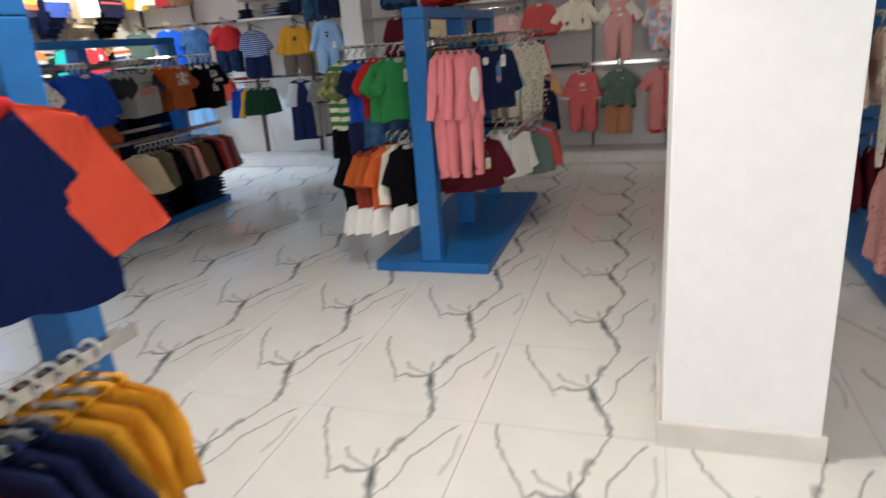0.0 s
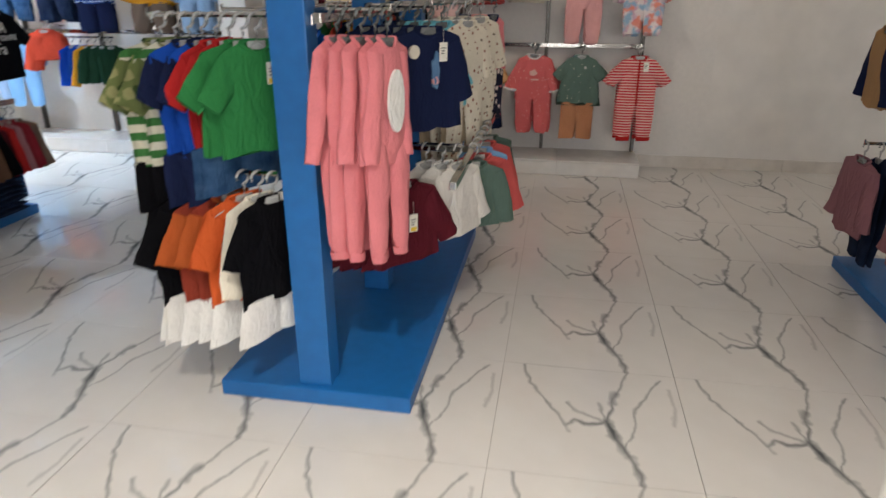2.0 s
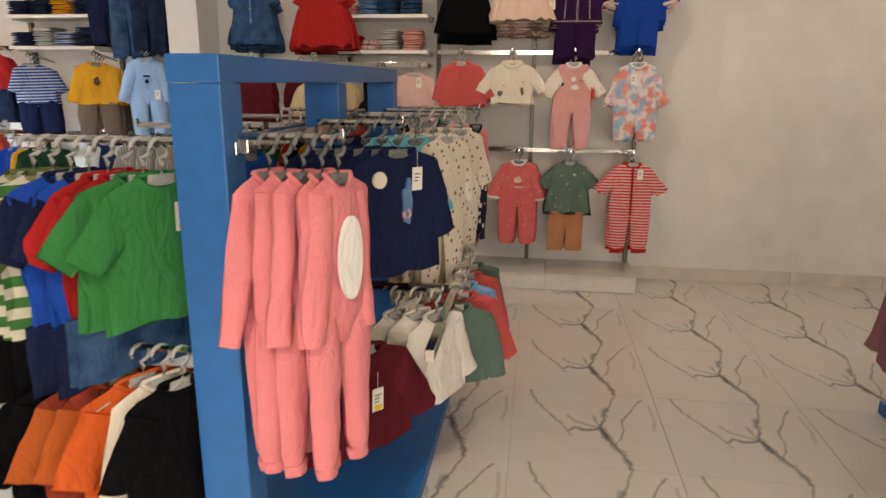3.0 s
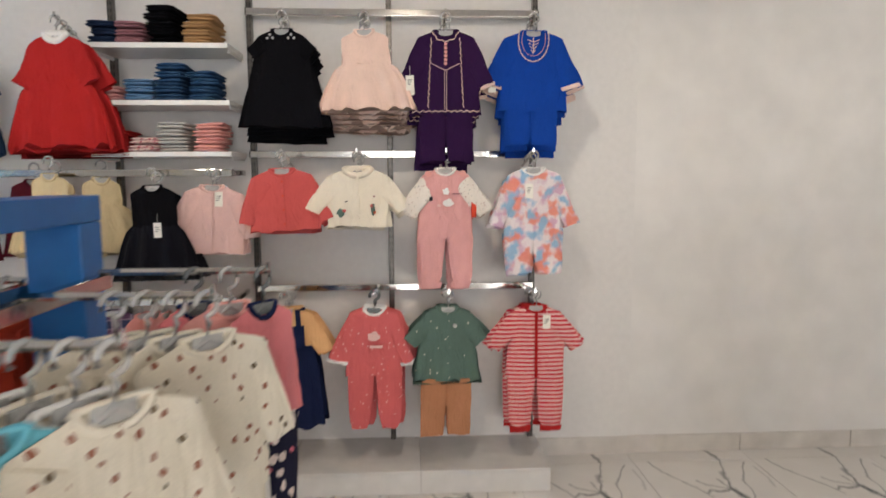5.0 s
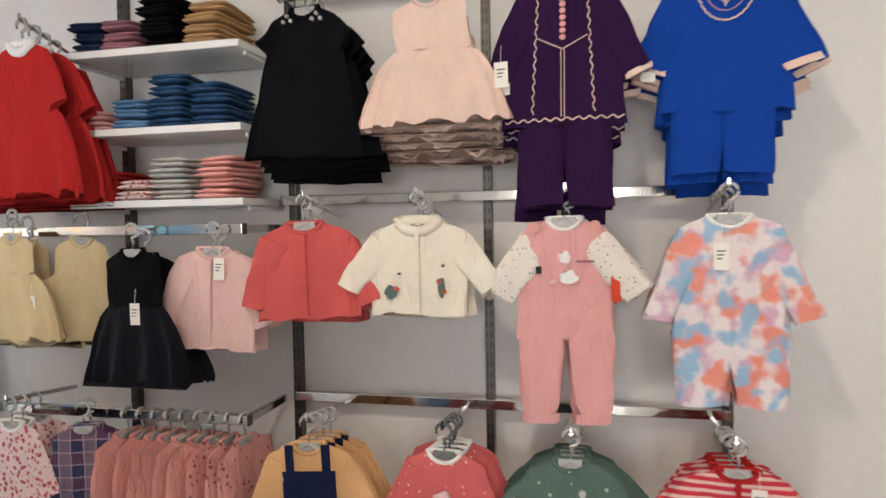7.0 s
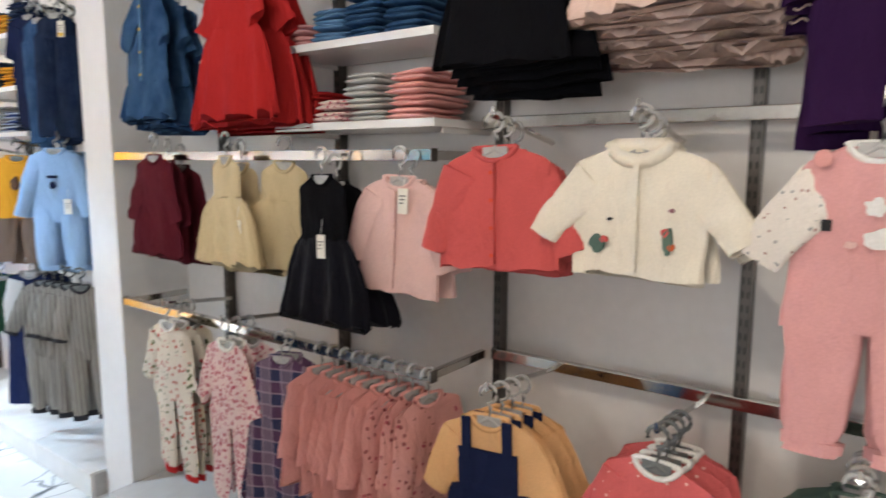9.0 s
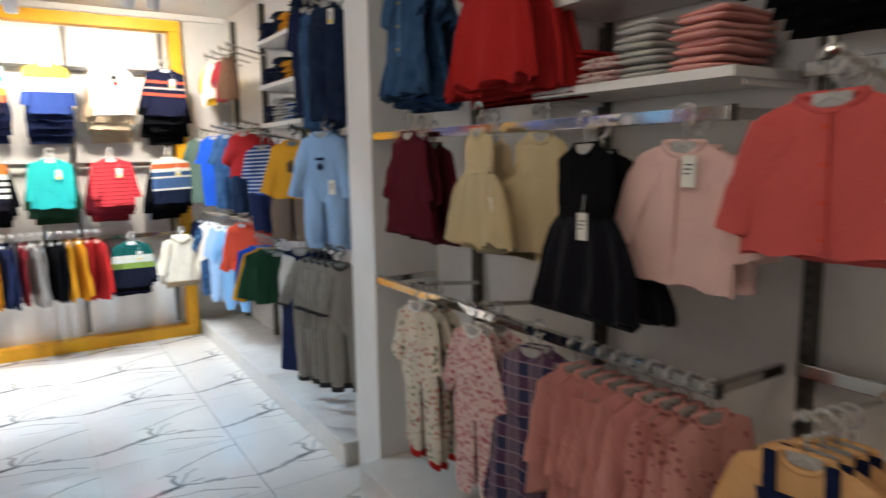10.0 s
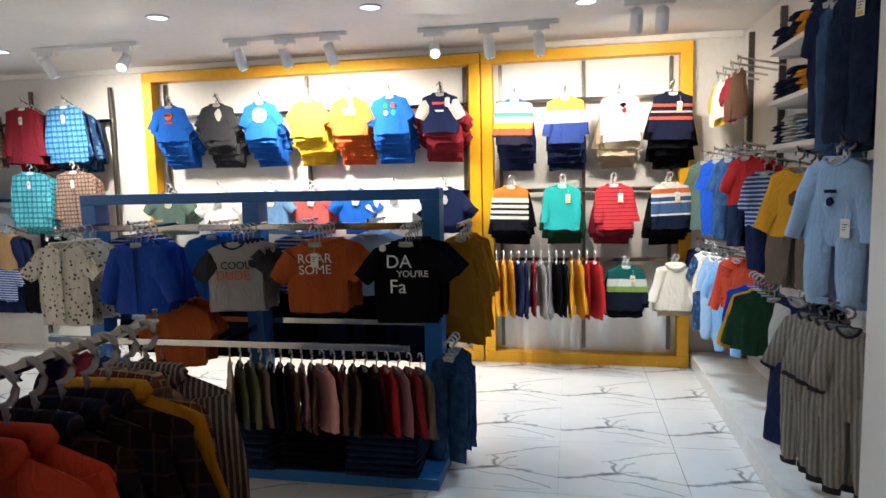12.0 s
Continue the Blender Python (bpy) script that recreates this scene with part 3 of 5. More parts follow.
def build_garment(s, m):
    """One garment on its hanger, its hook at the origin, its front to -y."""
    seed = s.get("seed", 1.0)
    w, long, hem, d = s["w"], s["long"], s.get("hem", s["w"] * 1.08), s.get("d", 0.0115)
    g = thing(s.get("name", "shirt"), s["label"], s.get("category", "garment"), s.get("group", "hanging clothes"), m)
    geo = {"w": w, "hem": hem, "long": long, "d": d}
    body, X = s["mat"], (1, 0, 0)
    make_hanger(g, s.get("hanger", CLEAR), w * 0.72)
    top = NECK - 0.005
    one = bool(s.get("feet"))
    rings = [((0, 0, top + 0.004), X, w * 0.40, d * 0.45), ((0, 0, top - 0.004), X, w * 0.52, d * 0.55), ((0, 0, top - 0.013), X, w * 0.74, d * 0.62), ((0, 0, top - 0.023), X, w * 0.93, d * 0.66), ((0, 0, top - 0.033), X, w * 0.99, d * 0.75), ((0, 0, top - 0.07), X, w * 0.985, d * 0.9)]
    skirt = s.get("skirt")
    for k in range(1, 9):
        f = k / 8
        rings.append(((0, 0, top - 0.07 - (long - 0.07) * f), X, w + (hem - w) * f, d * ((0.95 * min(1.0, (1.12 - f) * 3.2)) if one else 0.9 + 0.22 * f)))
    loft_bm = loft(bmesh.new(), rings, 36, seed, s.get("crumple", 0.0065), s.get("folds", 0), s.get("fold_depth", 0.004), scoop=s.get("scoop", 0.03), ragged=0.0 if one else 0.012)
    part("body", loft_bm, body, g, smooth=True)
    z = top - long
    if skirt:
        sl, flare, smat, pleats = skirt
        rr = [((0, 0, z + 0.006 - sl * f), X, hem + (flare - hem) * f ** 0.55, d * (1.0 + 0.7 * f)) for f in (0, 0.12, 0.25, 0.4, 0.55, 0.7, 0.85, 1.0)]
        part("skirt", loft(bmesh.new(), rr, 64, seed + 3, 0.007, pleats, 0.014, ragged=0.022), smat, g, smooth=True)
        z -= sl
    if s.get("legs"):
        ll, lw, lmat, ankle = s["legs"]
        for sx in (-1, 1):
            c = s.get("leg_at", hem * 0.49) * sx
            up = 0.085 if one else 0.014
            rr = [((c * (1 + 0.12 * f), 0, z + up - (ll + up - 0.014) * f), (1, 0, -0.05 * sx), lw * (min(1.0, 0.74 + 0.9 * f) if one else 1.0) * (1 - (1 - ankle) * f ** 1.5), d * (min(1.0, 0.55 + 2.2 * f) - 0.08 * f if one else 1.1 - 0.15 * f)) for f in (0, 0.15, 0.3, 0.45, 0.6, 0.75, 0.9, 1.0)]
            if s.get("feet"):
                rr[-1] = (rr[-1][0], X, lw * ankle * 0.8, d * 0.8)
            part("trouser_leg", loft(bmesh.new(), rr, 16, seed + sx, 0.007, ragged=0.006), lmat, g, smooth=True)
            if s.get("cuff"):
                part("cuff", loft(bmesh.new(), [((c * 1.1, 0, z + 0.014 - ll - 0.02 * f), X, lw * ankle * (1.02 - 0.06 * f), d * 0.82) for f in (-0.2, 0.4, 1.0)], 14, seed, 0.002), s["cuff"], g, smooth=True)
    if s.get("sleeve"):
        sl, sw, angle, smat = s["sleeve"]
        for sx in (-1, 1):
            a = radians(angle + 7 * noise.noise(Vector((seed * 1.3, sx * 2.1, 0.4))))
            bend = radians(-9 + 16 * noise.noise(Vector((seed * 0.7, sx * 3.3, 1.4)))) if sl > 0.13 else 0.0
            # the outer edge runs on from the shoulder point, bending a little at the elbow
            edge = Vector((sx * w * 0.97, 0.002 * sx, top - 0.027))
            rr, before = [], 0.0
            for f in (0, 0.1, 0.22, 0.36, 0.5, 0.64, 0.78, 0.9, 1.0):
                b = a + bend * max(0.0, f - 0.3)
                way = Vector((sx * math.sin(b), 0, -math.cos(b)))
                side = Vector((math.cos(b), 0, sx * math.sin(b)))
                edge = edge + way * (sl + sw * 0.5) * (f - before)
                before = f
                half = sw * (1.0 - 0.28 * f)
                rr.append((edge - side * (sx * half) + Vector((0, 0.005 * math.sin(4 * f + seed + sx) - 0.006 * f, 0)), side, half, d * (0.62 + 0.36 * min(1.0, 3 * f) - 0.12 * f)))
            sleeve = part("sleeve", loft(bmesh.new(), rr, 16, seed + 7 * sx, 0.008, ragged=0.006), smat, g, smooth=True)
            if s.get("trim"):
                e = rr[-1][0]
                part("cuff", loft(bmesh.new(), [(e + way * (0.012 * f), side, sw * 0.74, d * 0.9) for f in (-0.3, 0.4, 1.0)], 14, seed, 0.001), s["trim"], sleeve, smooth=True)
    if s.get("collar"):
        n = 16
        ring = [(w * 0.41 * math.cos(2 * math.pi * k / n), d * 0.5 * math.sin(2 * math.pi * k / n), top + 0.005 - s.get("scoop", 0.03) * (max(0.0, -math.sin(2 * math.pi * k / n)) ** 1.4)) for k in range(n)]
        part("collar", add_tube(bmesh.new(), ring, s.get("collar_size", 0.006), 6, True), s["collar"], g, smooth=True)
    if s.get("placket"):
        part("placket", box((-0.006, front(geo, 0, -0.2) - 0.004, top - long + 0.01), (0.006, front(geo, 0, -0.2) + 0.004, top - 0.03), 0.0015), s["placket"], g)
        for k in range(4):
            bz = top - 0.05 - (long - 0.08) * k / 3
            part("button", add_tube(bmesh.new(), [(0, front(geo, 0, bz) - 0.006, bz), (0, front(geo, 0, bz) - 0.001, bz)], 0.0045, 8), s.get("button", s["placket"]), g)
    for p in s.get("prints", ()):
        make_patch(geo, *p[:5], p[5], g)
    for pts, half, wave, mat in s.get("stitches", ()):
        make_stitching(geo, pts, half, wave, mat, g)
    for text, size, x, zz, mat in s.get("words", ()):
        make_words(geo, text, size, x, zz, mat, g)
    if s.get("tag"):
        make_tag(g, s["tag"][0], front(geo, s["tag"][0], s["tag"][1]) - 0.006, s["tag"][1], s["tag"][2] if len(s["tag"]) > 2 else None)
    return g


MADE = {}
rng = random.Random(7)


def hang(key, x, y, z, rz, first=False):
    """Hang one garment; those behind the first vary in drape and carry no tag."""
    m = pose(x, y, z, rng.uniform(-2, 2), rng.uniform(-2.5, 2.5), rz + rng.uniform(-7, 7))
    v = 0 if first else rng.randrange(1, 4)
    if (key, v) in MADE:
        return copy_thing(MADE[key, v], m)
    spec = dict(SPEC[key])
    if v:
        spec.pop("tag", None)
        spec.update(seed=spec["seed"] + 11.3 * v, w=spec["w"] * (1 + 0.025 * (v - 2)), long=spec["long"] * (1 + 0.02 * (v - 2)), crumple=0.0085)
        if spec.get("sleeve"):
            l, h, ang, mt = spec["sleeve"]
            spec["sleeve"] = (l, h, max(3, ang + 5 * (v - 2)), mt)
    MADE[key, v] = build_garment(spec, m)
    return MADE[key, v]


def arm(x, y, z, rz, reach, rise):
    """A chrome face-out arm: its tip at x, y, z, going back by reach and down by rise."""
    a = thing("face_out_arm", "short chrome face-out arm holding hangers", "rail", "face-out arms", pose(x, y, z, 0, 0, rz))
    bm = bmesh.new()
    add_tube(bm, [(0, -0.012, -0.006), (0, reach, -0.006 - rise)], 0.007, 4)
    part("bar", bm, CHROME, a)
    part("stop", box((-0.004, -0.014, -0.004), (0.004, -0.008, 0.012), 0.001), CHROME, a)


def face_out(keys, x, y, z, rz, n=1, step=0.034, slope=0.35, reach=0.27, bar=True):
    """A stack of garments one behind another on a face-out arm."""
    keys = [keys] * n if isinstance(keys, str) else keys
    c, s = math.cos(radians(rz)), math.sin(radians(rz))
    for i, key in enumerate(keys):
        b = i * step
        hang(key, x - s * b + rng.uniform(-0.004, 0.004), y + c * b, z - slope * b, rz, i == 0)
    if bar:
        arm(x, y, z, rz, reach, slope * reach)


def side_row(keys, p0, p1, rz):
    """Garments hung edge to edge along a rail from p0 to p1."""
    for i, key in enumerate(keys):
        f = i / max(1, len(keys) - 1)
        hang(key, *(a + (b - a) * f for a, b in zip(p0, p1)), rz + rng.uniform(-6, 6))


# cloth
K = {}
for cname, col in dict(black=(0.0045, 0.0045, 0.006), navy=(0.012, 0.018, 0.055), royal=(0.012, 0.075, 0.42), blue=(0.012, 0.10, 0.42), sky=(0.22, 0.45, 0.75), pale_blue=(0.30, 0.46, 0.68),
                       teal=(0.02, 0.42, 0.40), aqua=(0.16, 0.48, 0.58), green=(0.03, 0.20, 0.06), dark_green=(0.018, 0.055, 0.03), sage=(0.10, 0.155, 0.13), olive=(0.12, 0.12, 0.06),
                       red=(0.40, 0.022, 0.022), coral=(0.56, 0.10, 0.095), scarlet=(0.62, 0.075, 0.04), orange=(0.60, 0.11, 0.03), rust=(0.40, 0.09, 0.025), maroon=(0.095, 0.012, 0.02), wine=(0.22, 0.02, 0.03),
                       mustard=(0.62, 0.28, 0.025), yellow=(0.80, 0.50, 0.04), peach=(0.72, 0.42, 0.20), salmon=(0.72, 0.35, 0.32), pink=(0.68, 0.35, 0.34), pale_pink=(0.72, 0.48, 0.44), blush=(0.74, 0.55, 0.47),
                       cream=(0.76, 0.70, 0.58), white=(0.78, 0.77, 0.74), beige=(0.55, 0.43, 0.29), brown=(0.10, 0.055, 0.035), taupe=(0.16, 0.115, 0.09), grey=(0.30, 0.29, 0.28), pale_grey=(0.48, 0.47, 0.45), charcoal=(0.035, 0.035, 0.04),
                       purple=(0.026, 0.009, 0.042), mauve=(0.30, 0.14, 0.16), tan=(0.42, 0.25, 0.12), terracotta=(0.42, 0.19, 0.10)).items():
    K[cname] = fabric("cloth_" + cname, col)
K["fur_blue"] = fabric("fluffy_blue", (0.012, 0.06, 0.34), fuzzy=0.6)
K["fur_pink"] = fabric("fluffy_pink", (0.68, 0.21, 0.23), fuzzy=0.6)
K["fur_white"] = fabric("fluffy_white", (0.72, 0.69, 0.64), fuzzy=0.8)
K["denim"] = fabric("denim", (0.02, 0.055, 0.13), "denim", (0.08, 0.17, 0.30))
K["dark_denim"] = fabric("dark_denim", (0.010, 0.018, 0.045), "denim", (0.03, 0.05, 0.10))
K["pale_denim"] = fabric("pale_denim", (0.09, 0.19, 0.34), "denim", (0.20, 0.34, 0.52))
K["red_stripe"] = fabric("red_white_stripes", (0.56, 0.05, 0.07), "stripes", (0.72, 0.50, 0.45), freq=52, duty=0.42)
K["tiedye"] = fabric("tie_dye", (0.26, 0.45, 0.62), "tiedye", (0.74, 0.25, 0.18), freq=15)
K["sage_dot"] = fabric("sage_dotted", (0.10, 0.155, 0.13), "spots", (0.45, 0.45, 0.38), freq=28, duty=0.13)
K["coral_dot"] = fabric("coral_dotted", (0.60, 0.13, 0.13), "spots", (0.80, 0.55, 0.50), freq=42, duty=0.13)
K["pink_floral"] = fabric("pink_floral", (0.72, 0.36, 0.33), "floral", (0.50, 0.10, 0.14), (0.36, 0.12, 0.12), freq=46, duty=0.24)
K["rose_floral"] = fabric("rose_floral", (0.72, 0.55, 0.52), "floral", (0.46, 0.10, 0.14), (0.55, 0.20, 0.24), freq=62, duty=0.40)
K["white_floral"] = fabric("white_floral", (0.68, 0.62, 0.52), "floral", (0.10, 0.13, 0.05), (0.45, 0.06, 0.05), freq=44, duty=0.30)
K["leaf_print"] = fabric("cream_leaf_print", (0.70, 0.65, 0.56), "floral", (0.07, 0.07, 0.07), (0.10, 0.09, 0.07), freq=42, duty=0.27)
K["cream_sprig"] = fabric("cream_sprig_print", (0.74, 0.68, 0.56), "floral", (0.14, 0.10, 0.06), (0.30, 0.12, 0.08), freq=38, duty=0.22)
K["dotty_white"] = fabric("white_dotted", (0.74, 0.69, 0.62), "spots", (0.45, 0.30, 0.26), (0.35, 0.35, 0.33), freq=70, duty=0.2)
K["navy_floral"] = fabric("navy_floral", (0.02, 0.02, 0.04), "floral", (0.62, 0.16, 0.2), (0.7, 0.6, 0.55), freq=30, duty=0.36)
K["plaid_purple"] = fabric("purple_plaid", (0.10, 0.05, 0.10), "plaid", (0.04, 0.045, 0.10), (0.24, 0.18, 0.22), freq=13)
K["plaid_dark"] = fabric("dark_plaid", (0.012, 0.015, 0.04), "plaid", (0.02, 0.010, 0.012), (0.03, 0.018, 0.012), freq=16)
K["set_blue"] = fabric("deep_blue_cotton", (0.008, 0.05, 0.30))
K["ochre"] = fabric("ochre_fleece", (0.30, 0.13, 0.015))
K["zigzag"] = fabric("cream_rib", (0.20, 0.185, 0.165), "vstripes", (0.33, 0.31, 0.28), freq=55, duty=0.5)
K["plaid_brown"] = fabric("brown_plaid", (0.20, 0.085, 0.055), "plaid", (0.36, 0.26, 0.20), (0.06, 0.03, 0.03), freq=30)
K["plaid_blue"] = fabric("blue_plaid", (0.02, 0.12, 0.30), "plaid", (0.10, 0.32, 0.55), (0.02, 0.03, 0.08), freq=22)
K["plaid_teal"] = fabric("teal_plaid", (0.02, 0.25, 0.30), "plaid", (0.12, 0.50, 0.55), (0.02, 0.06, 0.10), freq=22)
K["blue_camo"] = fabric("blue_mottled", (0.02, 0.05, 0.12), "floral", (0.08, 0.18, 0.32), (0.03, 0.09, 0.2), freq=26, duty=0.45)
K["pin_stripe"] = fabric("grey_pin_stripes", (0.10, 0.085, 0.08), "vstripes", (0.40, 0.36, 0.32), freq=110, duty=0.4)
K["green_check"] = fabric("green_white_blocks", (0.05, 0.17, 0.05), "stripes", (0.62, 0.60, 0.48), freq=21, duty=0.5)
K["camo"] = fabric("green_camouflage", (0.13, 0.16, 0.06), "floral", (0.04, 0.07, 0.025), (0.26, 0.26, 0.12), freq=24, duty=0.42)
K["rainbow"] = fabric("rainbow_knit", (0.02, 0.10, 0.35), "bands", bands=((0.06, (0.55, 0.75, 0.7)), (0.26, (0.05, 0.22, 0.18)), (0.36, (0.76, 0.70, 0.55)), (0.48, (0.80, 0.42, 0.05)), (0.60, (0.62, 0.09, 0.04)), (0.74, (0.02, 0.02, 0.04))), high=-0.08, low=-0.42)
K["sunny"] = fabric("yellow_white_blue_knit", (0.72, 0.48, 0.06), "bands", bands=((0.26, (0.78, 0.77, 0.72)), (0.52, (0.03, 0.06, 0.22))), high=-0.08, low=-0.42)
K["breton"] = fabric("orange_yoke_striped_knit", (0.72, 0.22, 0.05), "bands", bands=((0.24, (0.75, 0.74, 0.7)), (0.34, (0.015, 0.015, 0.02)), (0.39, (0.75, 0.74, 0.7)), (0.46, (0.015, 0.015, 0.02)), (0.51, (0.75, 0.74, 0.7)), (0.58, (0.015, 0.015, 0.02)), (0.63, (0.75, 0.74, 0.7)), (0.70, (0.012, 0.012, 0.02))), high=-0.08, low=-0.42)
K["red_knit"] = fabric("red_striped_knit", (0.62, 0.05, 0.06), "stripes", (0.16, 0.01, 0.02), freq=36, duty=0.16)
K["nordic"] = fabric("blue_orange_striped_knit", (0.70, 0.66, 0.6), "bands", bands=((0.10, (0.60, 0.14, 0.05)), (0.2, (0.7, 0.66, 0.6)), (0.27, (0.04, 0.09, 0.2)), (0.36, (0.65, 0.63, 0.6)), (0.40, (0.06, 0.12, 0.25)), (0.62, (0.65, 0.63, 0.6)), (0.66, (0.01, 0.015, 0.035))), high=-0.08, low=-0.42)
K["navy_red"] = fabric("navy_red_striped_knit", (0.012, 0.014, 0.035), "bands", bands=((0.22, (0.55, 0.10, 0.06)), (0.28, (0.012, 0.014, 0.035)), (0.36, (0.55, 0.42, 0.36)), (0.40, (0.012, 0.014, 0.035)), (0.48, (0.55, 0.10, 0.06)), (0.54, (0.012, 0.014, 0.035))), high=-0.08, low=-0.42)
K["green_block"] = fabric("green_white_navy_knit", (0.01, 0.10, 0.09), "bands", bands=((0.26, (0.68, 0.70, 0.62)), (0.42, (0.25, 0.36, 0.08)), (0.54, (0.012, 0.015, 0.03))), high=-0.08, low=-0.42)
K["blue_stripe"] = fabric("blue_white_stripes", (0.03, 0.07, 0.25), "stripes", (0.5, 0.56, 0.66), freq=48, duty=0.4)
K["grey_rib"] = fabric("grey_rib_stripes", (0.33, 0.31, 0.28), "vstripes", (0.46, 0.44, 0.41), freq=60, duty=0.4)
K["black_white_hem"] = fabric("black_tee_white_stripes", (0.012, 0.012, 0.015), "stripes", (0.6, 0.6, 0.6), freq=14, duty=0.12)
K["tulle"] = fabric("cream_tulle", (0.62, 0.50, 0.30), "plain", fuzzy=0.3)
K["black_tulle"] = fabric("black_tulle", (0.008, 0.008, 0.012), fuzzy=0.4)

SPEC = {}


def tee(key, mat, label, sleeves=None, **more):
    SPEC[key] = dict(name="t_shirt", category="t-shirt", label=label, mat=mat, w=0.125, long=0.30, hem=0.135, sleeve=(0.11, 0.055, 38, sleeves or mat), collar=sleeves or mat, seed=len(SPEC) * 1.37 + 0.5)
    SPEC[key].update(more)


def jumper(key, mat, label, **more):
    SPEC[key] = dict(name="sweater", category="sweater", label=label, mat=mat, w=0.125, long=0.29, hem=0.13, sleeve=(0.24, 0.052, 20, mat), collar=mat, seed=len(SPEC) * 1.37 + 0.5)
    SPEC[key].update(more)


def romper(key, mat, label, **more):
    SPEC[key] = dict(name="romper", category="romper", label=label, mat=mat, w=0.115, long=0.27, hem=0.125, sleeve=(0.17, 0.046, 24, mat), collar=K["white"], legs=(0.27, 0.062, mat, 0.66), feet=True, seed=len(SPEC) * 1.37 + 0.5)
    SPEC[key].update(more)


def dress(key, mat, label, **more):
    SPEC[key] = dict(name="dress", category="dress", label=label, mat=mat, w=0.095, long=0.15, hem=0.095, skirt=(0.21, 0.18, mat, 9), collar=mat, seed=len(SPEC) * 1.37 + 0.5)
    SPEC[key].update(more)


def trousers(key, mat, label, **more):
    SPEC[key] = dict(name="trousers", category="trousers", label=label, mat=mat, w=0.09, long=0.10, hem=0.105, legs=(0.34, 0.052, mat, 0.7), seed=len(SPEC) * 1.37 + 0.5)
    SPEC[key].update(more)


STITCH = K["blush"]
# girls wall
dress("black_dress", K["black"], "black velvet baby dress with cap sleeves on a clear hanger", w=0.105, long=0.40, hem=0.185, skirt=None, folds=5, fold_depth=0.006, sleeve=(0.05, 0.045, 48, K["black"]),
      prints=[("blot", sx * (0.045 + 0.012 * q), -0.10 - 0.014 * abs(q), 0.006, 0.006, K["pale_grey"]) for sx in (-1, 1) for q in (-1, 0, 1)])
dress("pink_dress", K["blush"], "pale pink jacquard party dress with gathered skirt", w=0.10, long=0.14, hem=0.10, skirt=(0.19, 0.21, K["blush"], 15), tag=(0.185, -0.26))
jumper("purple_set", K["purple"], "dark purple embroidered tunic and trousers set", name="tunic_set", category="outfit", w=0.125, long=0.35, hem=0.155, sleeve=(0.18, 0.046, 24, K["purple"]), trim=STITCH, legs=(0.21, 0.058, K["purple"], 0.95), leg_at=0.056,
       stitches=[([(-0.06, -0.11), (-0.075, -0.40)], 0.0018, 0.003, STITCH), ([(0.06, -0.11), (0.075, -0.40)], 0.0018, 0.003, STITCH), ([(-0.06, -0.215), (0, -0.245), (0.06, -0.215)], 0.0015, 0, STITCH), ([(-0.004, -0.245), (-0.004, -0.41)], 0.0012, 0, STITCH), ([(0.004, -0.245), (0.004, -0.41)], 0.0012, 0, STITCH),
                 ([(-0.145, -0.415), (0.145, -0.415)], 0.002, 0.004, STITCH), ([(-0.055, -0.085), (-0.035, -0.115), (0, -0.125), (0.035, -0.115), (0.055, -0.085)], 0.002, 0.002, STITCH)],
       prints=[("disc", 0, -0.135 - 0.016 * q, 0.0075, 0.006, K["salmon"]) for q in range(6)], collar=K["purple"], tag=(-0.15, -0.27))
jumper("blue_set", K["set_blue"], "royal blue embroidered tunic and trousers set", name="tunic_set", category="outfit", w=0.13, long=0.33, hem=0.15, sleeve=(0.17, 0.055, 28, K["set_blue"]), trim=STITCH, legs=(0.16, 0.058, K["set_blue"], 0.95), leg_at=0.056,
       stitches=[([(0.064 * math.sin(a), -0.115 - 0.088 * math.cos(a)) for a in [radians(q) for q in range(-118, 119, 12)]], 0.0022, 0.002, STITCH), ([(0.05 * math.sin(a), -0.112 - 0.070 * math.cos(a)) for a in [radians(q) for q in range(-118, 119, 12)]], 0.0012, 0, K["salmon"]), ([(0, -0.105), (0, -0.172)], 0.002, 0.002, STITCH)]
       + [([(-0.026 + 0.005 * q, -0.113 - 0.014 * q), (0, -0.124 - 0.014 * q), (0.026 - 0.005 * q, -0.113 - 0.014 * q)], 0.0016, 0, STITCH) for q in range(4)], collar=K["set_blue"], tag=(-0.17, -0.26))
jumper("red_cardigan", K["coral"], "coral red knitted baby cardigan with buttons", name="cardigan", category="cardigan", w=0.13, long=0.26, hem=0.15, sleeve=(0.18, 0.044, 24, K["coral"]), placket=K["coral"], button=K["scarlet"])
jumper("white_cardigan", K["cream"], "cream baby cardigan with embroidered flowers and collar", name="cardigan", category="cardigan", w=0.135, long=0.245, hem=0.13, sleeve=(0.14, 0.046, 40, K["cream"]), collar=K["cream"], collar_size=0.016, placket=K["cream"],
       prints=[("blot", -0.075, -0.265, 0.020, 0.022, K["sage"]), ("blot", -0.06, -0.255, 0.009, 0.009, K["coral"]), ("blot", 0.065, -0.25, 0.012, 0.034, K["sage"]), ("blot", 0.06, -0.235, 0.010, 0.011, K["coral"]), ("blot", 0.072, -0.262, 0.008, 0.008, K["orange"]), ("blot", -0.05, -0.215, 0.006, 0.004, K["charcoal"]), ("blot", 0.07, -0.195, 0.006, 0.005, K["mauve"])])
